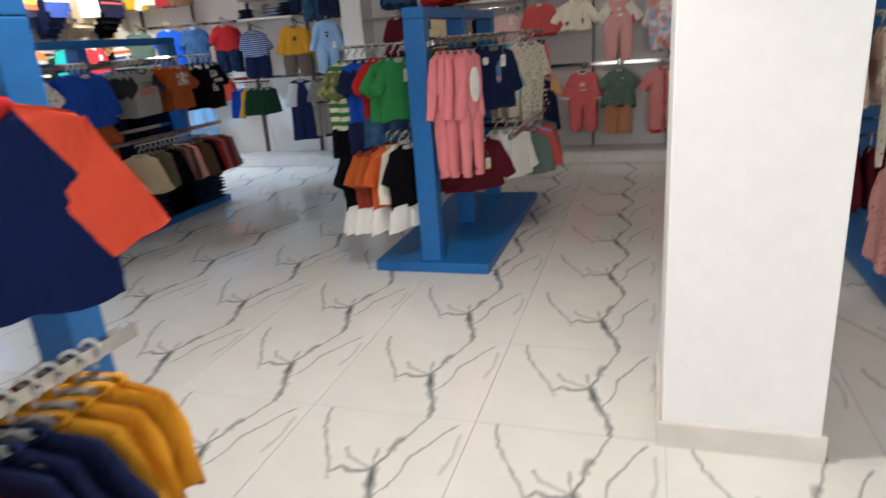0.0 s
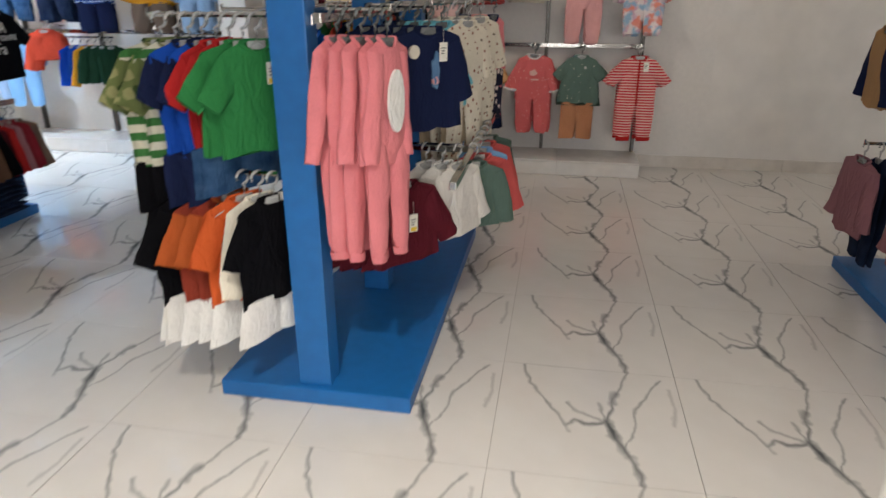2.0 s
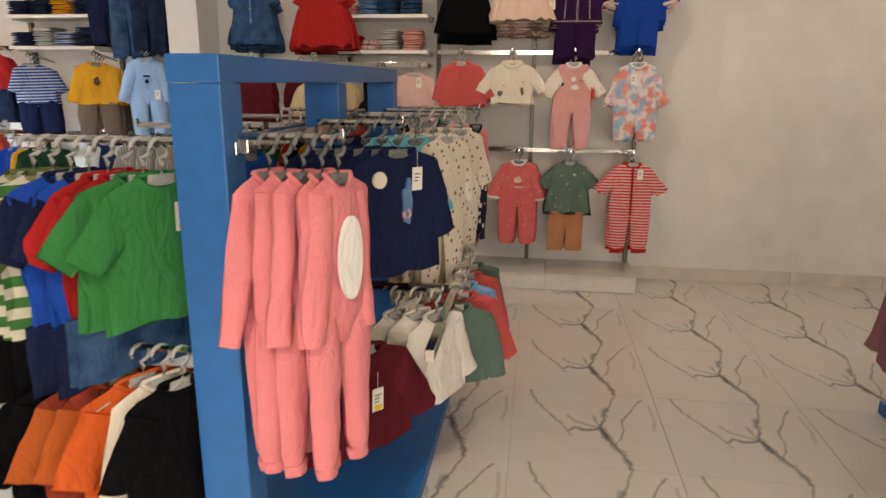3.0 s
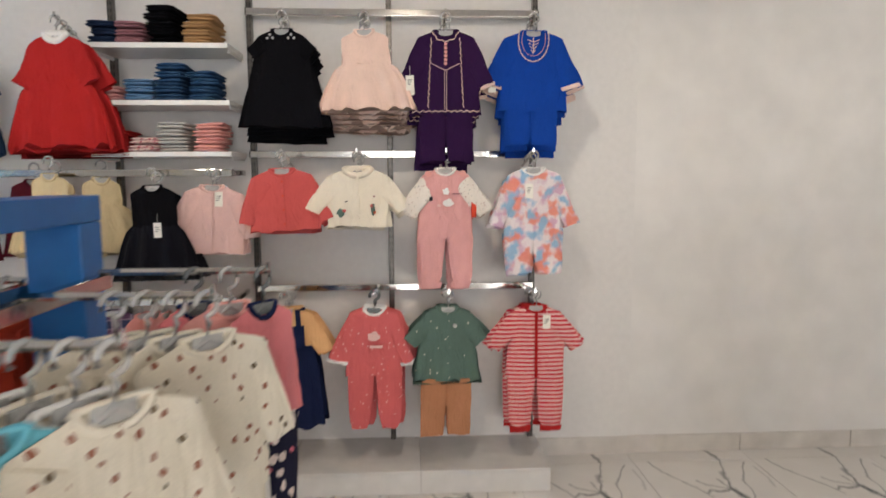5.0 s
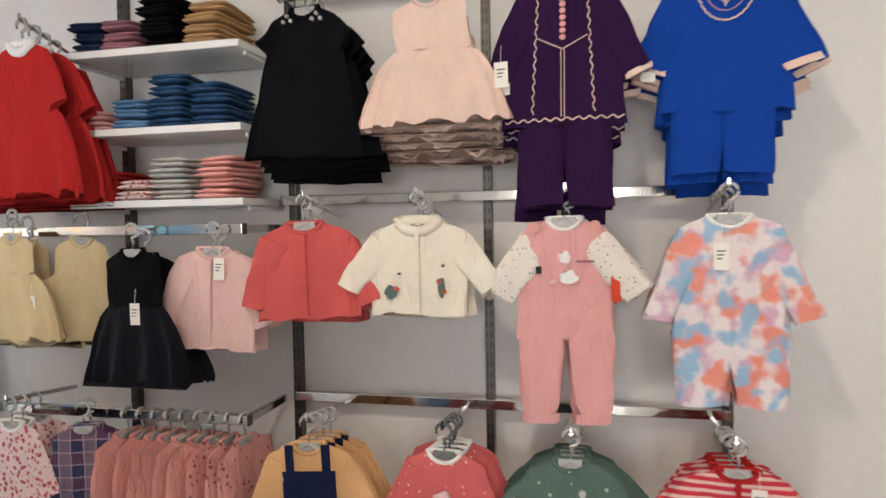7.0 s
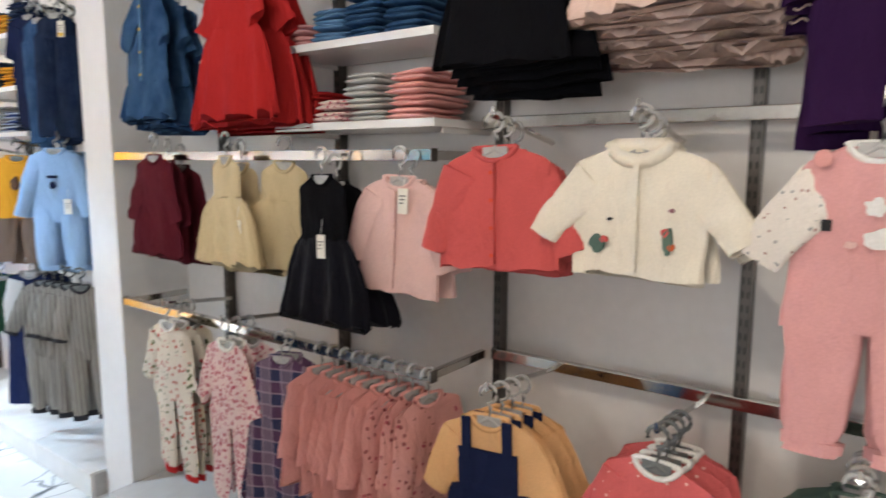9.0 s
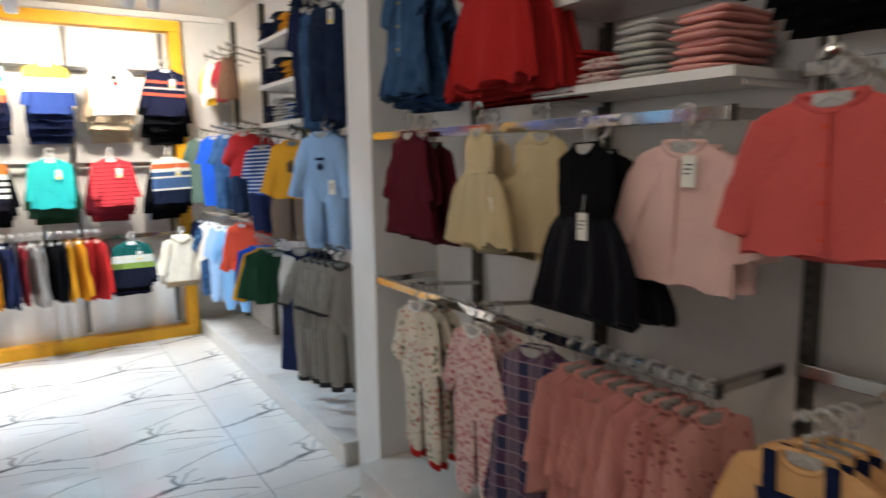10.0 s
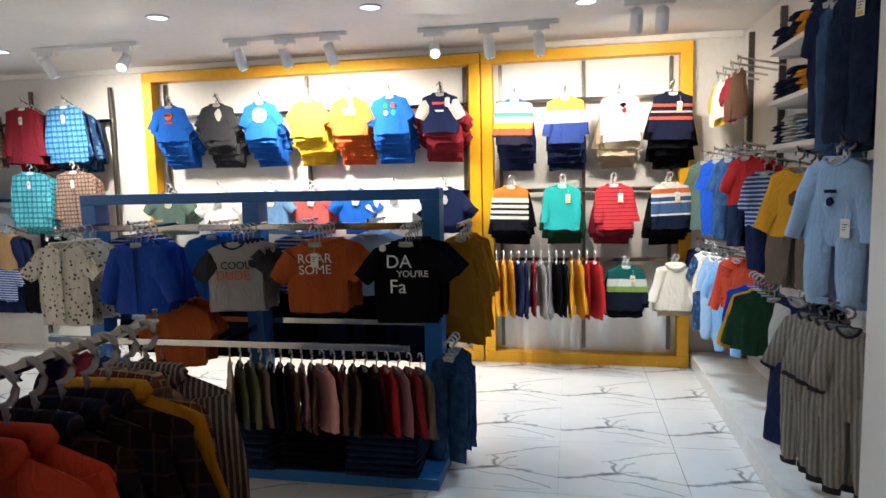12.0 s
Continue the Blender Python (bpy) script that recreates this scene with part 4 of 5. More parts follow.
romper("pink_romper", K["pink"], "pink baby dungarees with dotted white sleeves and printed chest", w=0.108, long=0.30, hem=0.120, sleeve=(0.15, 0.050, 36, K["dotty_white"]), legs=(0.21, 0.060, K["pink"], 0.70), cuff=K["pink"],
       prints=[("blot", 0.0, -0.175, 0.020, 0.018, K["white"]), ("blot", 0.01, -0.225, 0.030, 0.022, K["white"]), ("bar", 0.05, -0.185, 0.022, 0.002, K["mauve"]), ("blot", -0.03, -0.235, 0.012, 0.008, K["pale_pink"]), ("bar", -0.065, -0.205, 0.007, 0.009, K["charcoal"]), ("disc", -0.075, -0.098, 0.014, 0.014, K["salmon"]), ("disc", 0.075, -0.098, 0.014, 0.014, K["salmon"]), ("bar", 0.122, -0.24, 0.011, 0.042, K["scarlet"])])
romper("tiedye_set", K["tiedye"], "pastel tie-dye top and trousers baby set", name="pyjama_set", category="outfit", w=0.118, long=0.27, hem=0.122, sleeve=(0.20, 0.044, 22, K["tiedye"]), legs=(0.20, 0.07, K["tiedye"], 0.72), feet=False, tag=(-0.02, -0.13))
jumper("peach_dungaree", K["peach"], "peach top with navy dungaree dress on top", name="dungaree_set", category="outfit", w=0.12, long=0.17, hem=0.105, sleeve=(0.15, 0.046, 30, K["peach"]), skirt=(0.36, 0.145, K["navy"], 3),
       prints=[("bar", -0.052, -0.125, 0.011, 0.048, K["navy"]), ("bar", 0.052, -0.125, 0.011, 0.048, K["navy"]), ("bar", 0, -0.20, 0.075, 0.05, K["navy"])], tag=(-0.09, -0.36, TAG_YELLOW))
romper("coral_romper", K["coral_dot"], "coral dotted baby romper with a pale print", hanger=GREY_PLASTIC, w=0.115, long=0.30, hem=0.125, sleeve=(0.19, 0.040, 20, K["coral_dot"]), trim=K["white"], legs=(0.26, 0.062, K["coral_dot"], 0.68),
       prints=[("blot", 0, -0.20, 0.035, 0.028, K["pale_pink"]), ("bar", 0.01, -0.245, 0.028, 0.005, K["pale_pink"])])
dress("sage_set", K["sage_dot"], "sage green dotted baby dress over tan leggings", name="dress_set", w=0.11, long=0.15, hem=0.11, skirt=(0.18, 0.155, K["sage_dot"], 6), sleeve=(0.11, 0.046, 40, K["sage_dot"]), legs=(0.26, 0.06, K["terracotta"], 0.85), prints=[("disc", 0.03, -0.155, 0.009, 0.009, K["pale_grey"])])
romper("striped_romper", K["red_stripe"], "red and white striped zipped baby romper", w=0.12, long=0.32, hem=0.13, sleeve=(0.15, 0.046, 40, K["red_stripe"]), legs=(0.25, 0.064, K["red_stripe"], 0.75), collar=K["red"], cuff=K["red"],
       prints=[("bar", 0, -0.25, 0.006, 0.155, K["red"])], tag=(0.045, -0.10))
jumper("pink_cardigan", K["pale_pink"], "pale pink fluffy baby cardigan", name="cardigan", category="cardigan", w=0.125, long=0.29, hem=0.14, sleeve=(0.17, 0.042, 22, K["pale_pink"]), placket=K["pale_pink"], tag=(0.035, -0.09))
dress("black_skirt_dress", K["black"], "black sequinned baby dress with tulle skirt", w=0.10, long=0.17, hem=0.10, skirt=(0.22, 0.19, K["black_tulle"], 11), tag=(0.02, -0.22))
dress("cream_dress", K["tulle"], "cream party dress with tulle skirt", w=0.08, long=0.12, hem=0.080, skirt=(0.21, 0.20, K["tulle"], 13), tag=(0.08, -0.25))
dress("maroon_dress", K["maroon"], "maroon velvet long-sleeved baby dress", w=0.10, long=0.34, hem=0.15, skirt=None, sleeve=(0.17, 0.046, 18, K["maroon"]), folds=6, fold_depth=0.005)
dress("denim_dress", K["denim"], "blue denim baby dress with ruffled hem", w=0.11, long=0.30, hem=0.15, skirt=(0.12, 0.18, K["denim"], 8), sleeve=(0.12, 0.05, 25, K["denim"]), placket=K["pale_denim"], button=K["yellow"])
dress("red_dress", K["red"], "bright red tiered party dress with lace collar", w=0.11, long=0.20, hem=0.13, skirt=(0.26, 0.23, K["red"], 9), collar=K["white"], collar_size=0.016, sleeve=(0.14, 0.06, 28, K["red"]))
romper("white_floral_romper", K["white_floral"], "white floral printed baby romper with red details", long=0.28, legs=(0.28, 0.06, K["white_floral"], 0.7), cuff=K["red"])
romper("rose_romper", K["rose_floral"], "rose printed white baby romper", long=0.28, legs=(0.28, 0.06, K["rose_floral"], 0.7))
dress("plaid_dress", K["plaid_purple"], "purple and white plaid baby dress", w=0.10, long=0.20, hem=0.11, skirt=(0.28, 0.17, K["plaid_purple"], 7))
dress("pink_floral_dress", K["pink_floral"], "salmon pink floral printed baby dress", w=0.115, long=0.22, hem=0.13, skirt=(0.20, 0.15, K["pink_floral"], 5), sleeve=(0.20, 0.052, 14, K["pink_floral"]))
jumper("salmon_top", K["salmon"], "salmon pink ribbed baby top", w=0.115, long=0.34, hem=0.14, sleeve=(0.19, 0.05, 14, K["salmon"]))

# rack by the aisle
romper("pink_pyjama", K["fur_pink"], "bright pink fluffy footed pyjamas with a white patch", hanger=GREY_PLASTIC, w=0.088, long=0.34, hem=0.095, d=0.026, sleeve=(0.28, 0.036, 10, K["fur_pink"]), legs=(0.28, 0.050, K["fur_pink"], 0.62), cuff=K["fur_pink"], collar=K["fur_pink"])
SPEC["pink_pyjama_heart"] = dict(SPEC["pink_pyjama"], prints=[("disc", 0.0, -0.24, 0.035, 0.085, K["white"])], seed=4.4)
tee("navy_top", K["navy"], "navy blue baby top with a printed appliqué", w=0.14, long=0.34, hem=0.155, sleeve=(0.19, 0.06, 20, K["navy"]), hanger=GREY_PLASTIC, prints=[("disc", -0.07, -0.15, 0.02, 0.022, K["cream"]), ("blot", 0.02, -0.22, 0.022, 0.075, K["pale_denim"]), ("blot", 0.02, -0.25, 0.018, 0.018, K["pink"])], tag=(0.05, -0.11))
tee("aqua_top", K["aqua"], "light aqua long-sleeved baby top", w=0.13, long=0.33, sleeve=(0.20, 0.05, 16, K["aqua"]), hanger=GREY_PLASTIC)
romper("sprig_romper", K["cream_sprig"], "cream baby romper with sprig print", w=0.13, long=0.30, collar=K["cream"])
romper("beige_romper", K["beige"], "beige knitted baby romper", w=0.13, long=0.30)
romper("navy_floral_set", K["fur_pink"], "fluffy pink gilet over navy floral trousers", hanger=GREY_PLASTIC, w=0.095, long=0.25, sleeve=(0.20, 0.042, 6, K["fur_pink"]), legs=(0.26, 0.055, K["navy_floral"], 0.75), collar=K["navy"])
jumper("maroon_sweater", K["maroon"], "maroon knitted baby sweater", w=0.14, long=0.28, hem=0.165, d=0.022, sleeve=(0.18, 0.06, 34, K["maroon"]), folds=8, fold_depth=0.004)
SPEC["maroon_sweater_tag"] = dict(SPEC["maroon_sweater"], tag=(0.02, -0.17, TAG_YELLOW), seed=9.1)
jumper("white_fur_jacket", K["fur_white"], "white fluffy baby jacket", w=0.12, long=0.27, d=0.026, sleeve=(0.18, 0.055, 20, K["fur_white"]))
jumper("teal_jacket", K["sage"], "grey teal baby hooded jacket", w=0.13, long=0.25, d=0.024, sleeve=(0.19, 0.055, 18, K["sage"]))
jumper("pink_jacket", K["coral"], "coral pink baby jacket", w=0.13, long=0.24, d=0.022, sleeve=(0.19, 0.055, 18, K["coral"]))
jumper("aqua_jacket", K["sky"], "sky blue baby jacket", w=0.13, long=0.23, d=0.022, sleeve=(0.19, 0.055, 18, K["sky"]))
tee("green_tee", K["green"], "bright green baby t-shirt", w=0.135, long=0.31, hem=0.15)
SPEC["green_tee_tag"] = dict(SPEC["green_tee"], tag=(0.03, -0.12, TAG_YELLOW), seed=2.2)
romper("red_set", K["red"], "red baby t-shirt with blue shorts set", name="shorts_set", category="outfit", w=0.13, long=0.30, sleeve=(0.10, 0.055, 34, K["red"]), legs=(0.15, 0.075, K["denim"], 1.0), collar=K["red"], feet=False)
romper("navy_set", K["royal"], "blue baby t-shirt and shorts set", name="shorts_set", category="outfit", w=0.13, long=0.32, sleeve=(0.10, 0.055, 34, K["navy"]), legs=(0.16, 0.075, K["navy"], 1.0), collar=K["navy"], feet=False)
romper("camo_set", K["green_check"], "green and white blocked baby set", name="shorts_set", category="outfit", w=0.13, long=0.36, sleeve=(0.12, 0.06, 34, K["camo"]), legs=(0.16, 0.07, K["black"], 0.9), feet=False, collar=K["camo"])
for key, colour, words in (("black_shorts_set", K["black"], "black baby top"), ("rust_shorts_set", K["rust"], "rust red baby top"), ("orange_shorts_set", K["orange"], "orange baby top")):
    romper(key, colour, words + " with white shorts set", name="shorts_set", category="outfit", w=0.13, long=0.31, hem=0.15, sleeve=(0.13, 0.062, 30, colour), legs=(0.14, 0.075, K["white"], 1.25), feet=False, collar=colour)
jumper("cream_shirt", K["cream"], "cream baby shirt on a hanger", w=0.12, long=0.24)
for key, cloth, words in (("red_shirt", K["scarlet"], "red cotton boys shirt"), ("dark_plaid_shirt", K["plaid_dark"], "dark navy and yellow plaid boys shirt"), ("mustard_shirt", K["mustard"], "mustard yellow boys shirt"), ("brown_plaid_shirt", K["plaid_brown"], "brown plaid boys shirt"), ("pin_shirt", K["pin_stripe"], "grey pin-striped boys shirt"), ("wine_shirt", K["wine"], "wine red boys shirt")):
    jumper(key, cloth, words + " on a clear hanger", name="shirt", category="shirt", w=0.15, long=0.38, hem=0.165, sleeve=(0.30, 0.055, 15, cloth), placket=cloth, collar_size=0.012)

# boys rack
tee("floral_shirt", K["leaf_print"], "white short-sleeved boys shirt with dark leaf print", name="shirt", category="shirt", w=0.135, long=0.40, placket=K["leaf_print"])
jumper("blue_fur", K["fur_blue"], "royal blue fluffy boys cardigan", name="cardigan", category="cardigan", w=0.16, long=0.33, hem=0.16, d=0.024, sleeve=(0.22, 0.062, 20, K["fur_blue"]), placket=K["fur_blue"])
tee("dude_tee", K["grey"], "grey boys t-shirt with printed slogan", sleeves=K["charcoal"], w=0.135, long=0.31, collar=K["navy"], words=[("COOL", 0.05, 0.015, -0.195, K["charcoal"]), ("DUDE", 0.062, 0.0, -0.245, K["orange"])])
tee("roar_tee", K["rust"], "rust orange boys t-shirt with white slogan", w=0.145, long=0.31, words=[("ROAR", 0.058, 0.0, -0.165, K["white"]), ("SOME", 0.058, 0.0, -0.215, K["white"])], tag=(0.0, -0.11))
tee("da_tee", K["black"], "black boys t-shirt with white slogan", w=0.15, long=0.35, words=[("DA", 0.08, -0.03, -0.185, K["white"]), ("YOU'RE", 0.04, 0.03, -0.225, K["white"]), ("Fa", 0.085, -0.035, -0.295, K["white"])], prints=[("disc", -0.10, -0.10, 0.015, 0.015, K["white"])])
for key, cloth in (("stripe_navy_tee", K["blue_stripe"]), ("pale_blue_tee", K["pale_blue"]), ("rust_tee", K["rust"]), ("taupe_tee", K["taupe"])):
    tee(key, cloth, key.replace("_", " ") + " for small boys", w=0.14, long=0.31)
jumper("mustard_long", K["ochre"], "long mustard boys sweatshirt", w=0.12, long=0.54, hem=0.14)
for key, cloth in (("olive_top", K["olive"]), ("brown_top", K["brown"]), ("dark_red_top", K["wine"]), ("mauve_top", K["mauve"]), ("black_top", K["black"]), ("taupe_top", K["taupe"]), ("red_top", K["red"]), ("beige_top", K["beige"]), ("maroon_top", K["maroon"]), ("pink_top", K["salmon"])):
    jumper(key, cloth, "knitted " + key.replace("_", " ") + " hung edgewise on the rail", w=0.115, long=0.28, sleeve=(0.22, 0.05, 12, cloth))
trousers("jeans", K["denim"], "blue denim boys jeans on a hanger", legs=(0.42, 0.056, K["denim"], 0.8))
trousers("dark_jeans", K["dark_denim"], "dark navy denim trousers on a hanger", legs=(0.40, 0.056, K["dark_denim"], 0.8), tag=(0.05, -0.1, TAG_YELLOW))

# west wall
for key, cloth, words, more in (
        ("blue_print_tee", K["blue"], "blue boys t-shirt with printed face", dict(prints=[("disc", 0, -0.16, 0.035, 0.03, K["orange"]), ("bar", 0, -0.15, 0.034, 0.008, K["navy"]), ("bar", 0, -0.21, 0.03, 0.008, K["scarlet"])])),
        ("charcoal_tee", K["charcoal"], "charcoal boys t-shirt with pale print", dict(prints=[("blot", 0.02, -0.16, 0.035, 0.06, K["pale_grey"])])),
        ("circle_tee", K["blue"], "blue boys t-shirt with white circle print", dict(prints=[("disc", 0, -0.18, 0.06, 0.055, K["white"]), ("disc", 0, -0.185, 0.038, 0.035, K["pale_grey"])])),
        ("yellow_tee", K["yellow"], "yellow boys t-shirt with small print", dict(prints=[("blot", 0.0, -0.19, 0.02, 0.02, K["brown"])])),
        ("orange_tee", K["orange"], "orange boys t-shirt with pale slogan print", dict(prints=[("bar", 0, -0.17, 0.05, 0.01, K["cream"]), ("bar", 0, -0.20, 0.045, 0.008, K["cream"])], tag=(0.02, -0.1))),
        ("blocks_tee", K["blue"], "blue boys t-shirt with four small prints", dict(prints=[("disc", -0.03, -0.15, 0.017, 0.018, K["green"]), ("disc", 0.03, -0.15, 0.017, 0.018, K["scarlet"]), ("disc", -0.03, -0.205, 0.017, 0.018, K["pale_grey"]), ("disc", 0.03, -0.205, 0.017, 0.018, K["teal"])])),
        ("raglan_tee", K["navy"], "navy boys raglan t-shirt with grey sleeves", dict(sleeves=K["pale_grey"], prints=[("bar", 0, -0.15, 0.055, 0.009, K["coral"]), ("bar", 0, -0.205, 0.03, 0.006, K["white"])], tag=(0.06, -0.1)))):
    tee(key, cloth, words, w=0.135, long=0.28, hem=0.14, sleeve=(0.12, 0.055, 24, more.pop("sleeves", cloth)), collar=cloth, **more)
tee("wine_tee", K["wine"], "wine red boys t-shirt behind the front one", w=0.135, long=0.28, hem=0.14)
for key, cloth, words in (("mint_tee", K["sage"], "pale green"), ("white_tee", K["white"], "white"), ("denim_tee", K["pale_denim"], "faded denim blue"), ("coral_tee", K["coral"], "coral red"), ("bright_blue_tee", K["blue"], "bright blue"), ("ink_tee", K["navy"], "ink navy")):
    tee(key, cloth, words + " boys t-shirt with a chest print", w=0.15, long=0.28, prints=[("blot", 0, -0.17, 0.045, 0.04, K["pale_grey"] if key != "white_tee" else K["grey"])], hanger=WHITE_PLASTIC)
for key, cloth, words in (("rainbow_knit", K["rainbow"], "rainbow banded knitted"), ("sunny_knit", K["sunny"], "yellow, white and navy knitted"), ("white_knit", K["white"], "white"), ("navy_red_knit", K["navy_red"], "navy knitted, red striped"),
                          ("breton_knit", K["breton"], "orange yoke, black and white striped"), ("teal_knit", K["teal"], "turquoise knitted"), ("red_knit", K["red_knit"], "red knitted, dark striped"), ("nordic_knit", K["nordic"], "blue, white and orange striped"), ("green_knit", K["green_block"], "green, white and navy knitted"), ("cream_hoodie", K["cream"], "cream knitted hooded")):
    jumper(key, cloth, words + " boys sweater on a white hanger", w=0.13, long=0.32, hem=0.128, d=0.014, sleeve=(0.22, 0.042, 9, cloth), hanger=WHITE_PLASTIC)
SPEC["white_knit"]["prints"] = [("blot", 0.02, -0.15, 0.03, 0.022, K["black"]), ("blot", 0.025, -0.19, 0.022, 0.022, K["red"])]
for key in ("teal_knit", "red_knit", "green_knit", "navy_red_knit", "nordic_knit"):
    SPEC[key]["tag"] = (0.045, -0.13, TAG_YELLOW)
SPEC["cream_hoodie"].update(collar_size=0.02)
for key, cloth in (("navy_back", K["navy"]), ("cream_back", K["beige"]), ("green_back", K["dark_green"]), ("wine_back", K["wine"]), ("black_back", K["black"]), ("blue_back", K["royal"]), ("yellow_back", K["yellow"]), ("orange_back", K["orange"])):
    jumper(key, cloth, key.split("_")[0] + " knitted boys sweater hung behind the front one", name="sweater", w=0.127, long=0.32, hem=0.128, sleeve=(0.23, 0.042, 9, cloth), hanger=WHITE_PLASTIC)
for key, cloth in (("yellow_jogger", K["mustard"]), ("navy_jogger", K["navy"]), ("crimson_jogger", K["wine"]), ("grey_jogger", K["grey"]), ("black_jogger", K["black"]), ("red_jogger", K["red"])):
    jumper(key, cloth, key.split("_")[0] + " boys sweatshirt hung edgewise on the wall rail", name="sweatshirt", w=0.14, long=0.40, sleeve=(0.30, 0.055, 8, cloth), hanger=WHITE_PLASTIC)
for key, cloth, words in (("crimson_shirt", K["wine"], "crimson"), ("blue_plaid_shirt", K["plaid_blue"], "blue plaid"), ("camo_shirt", K["blue_camo"], "dark blue mottled"), ("teal_plaid_shirt", K["plaid_teal"], "teal plaid"), ("rust_plaid_shirt", K["plaid_brown"], "brown and white plaid")):
    jumper(key, cloth, words + " boys shirt on a white hanger", name="shirt", category="shirt", w=0.17, long=0.46, hem=0.18, sleeve=(0.34, 0.06, 10, cloth), hanger=WHITE_PLASTIC, placket=cloth, tag=(0.0, -0.14))
# boys north wall
romper("mustard_set", K["mustard"], "mustard baby sweatshirt with brown trousers", name="tracksuit", category="outfit", w=0.135, long=0.27, hem=0.14, sleeve=(0.20, 0.055, 16, K["mustard"]), legs=(0.22, 0.062, K["taupe"], 0.8), feet=False, hanger=GREY_PLASTIC, collar=K["mustard"], prints=[("blot", 0, -0.20, 0.025, 0.04, K["brown"])])
romper("pale_blue_romper", K["pale_blue"], "pale blue fluffy footed baby sleepsuit", w=0.115, long=0.30, hem=0.115, d=0.020, sleeve=(0.23, 0.045, 20, K["pale_blue"]), legs=(0.20, 0.058, K["pale_blue"], 0.8), collar=K["pale_blue"], cuff=K["pale_blue"], prints=[("bar", 0.0, -0.19, 0.02, 0.006, K["navy"]), ("blot", 0, -0.225, 0.015, 0.02, K["navy"])], tag=(0.06, -0.27))
for key, cloth, legs in (("mint_set", K["sage"], K["sage"]), ("royal_set", K["royal"], K["royal"]), ("denim_set", K["denim"], K["denim"]), ("red_navy_set", K["red"], K["dark_denim"]), ("stripe_set", K["blue_stripe"], K["navy"]), ("navy_red_set", K["navy"], K["navy"])):
    romper(key, cloth, key.split("_")[0] + " baby boys top and trousers set", name="outfit", category="outfit", w=0.12, long=0.26, sleeve=(0.12, 0.052, 22, cloth), legs=(0.22, 0.06, legs, 0.85), feet=False, collar=cloth)
for key, cloth in (("sky_sleepsuit", K["sky"]), ("white_sleepsuit", K["blue_camo"]), ("ice_sleepsuit", K["pale_blue"])):
    romper(key, cloth, key.split("_")[0] + " blue baby sleepsuit on a clear hanger", w=0.12, long=0.28)
SPEC["white_sleepsuit"]["mat"] = K["dotty_white"]
jumper("green_sweater", K["dark_green"], "dark green baby sweater", w=0.13, long=0.27, sleeve=(0.22, 0.055, 12, K["dark_green"]))
jumper("mustard_sweater", K["mustard"], "mustard baby sweater on a hanger", w=0.13, long=0.27)
jumper("royal_sweater", K["royal"], "royal blue baby sweater", w=0.13, long=0.25)
jumper("orange_sweater", K["scarlet"], "orange red baby sweater", w=0.12, long=0.22)
romper("navy_pinafore", K["navy"], "navy baby dungarees over a grey top", name="dungarees", category="outfit", w=0.12, long=0.30, sleeve=(0.22, 0.052, 12, K["pale_grey"]), legs=(0.34, 0.062, K["navy"], 1.0), collar=K["grey"], feet=False)
romper("nordic_romper", K["zigzag"], "cream ribbed baby romper with dark zigzag cuffs", hanger=GREY_PLASTIC, w=0.092, long=0.32, sleeve=(0.17, 0.040, 18, K["zigzag"]), trim=K["charcoal"], hem=0.092, legs=(0.26, 0.044, K["zigzag"], 0.7), cuff=K["charcoal"], collar=K["charcoal"])
for key in ("black_shorts_set", "rust_shorts_set", "orange_shorts_set"):
    SPEC[key].update(w=SPEC[key]["w"] * 1.12, long=SPEC[key]["long"] * 1.08)
SPEC["rust_shorts_set"]["mat"] = fabric("brick_cotton", (0.25, 0.042, 0.025))
# near rack
tee("raglan_big", K["royal"], "large navy boys raglan t-shirt with red sleeves", sleeves=K["scarlet"], w=0.18, long=0.35, hem=0.19, sleeve=(0.19, 0.078, 26, K["scarlet"]), collar=K["red"], collar_size=0.010, hanger=WHITE_PLASTIC)
SPEC["raglan_big"]["mat"] = fabric("navy_red_raglan_cotton", (0.007, 0.014, 0.06), "raglan", (0.62, 0.075, 0.04), freq=0.62, duty=0.075)
tee("mustard_tee", K["mustard"], "mustard yellow cotton t-shirt on a clear hanger", w=0.15, long=0.36, sleeve=(0.16, 0.06, 18, K["mustard"]))
tee("navy_tee", K["navy"], "navy cotton t-shirt on a clear hanger", w=0.15, long=0.36)
tee("red_tee", K["scarlet"], "red cotton t-shirt on a clear hanger", w=0.15, long=0.36)
tee("blue_tee", K["blue"], "blue cotton t-shirt on a clear hanger", w=0.15, long=0.36)
jumper("mauve_jacket", K["mauve"], "mauve padded baby jacket", w=0.15, long=0.34, d=0.028, sleeve=(0.24, 0.06, 14, K["mauve"]))
jumper("tan_jacket", K["tan"], "navy and tan baby jacket", w=0.15, long=0.32, d=0.026, sleeve=(0.24, 0.06, 14, K["navy"]))

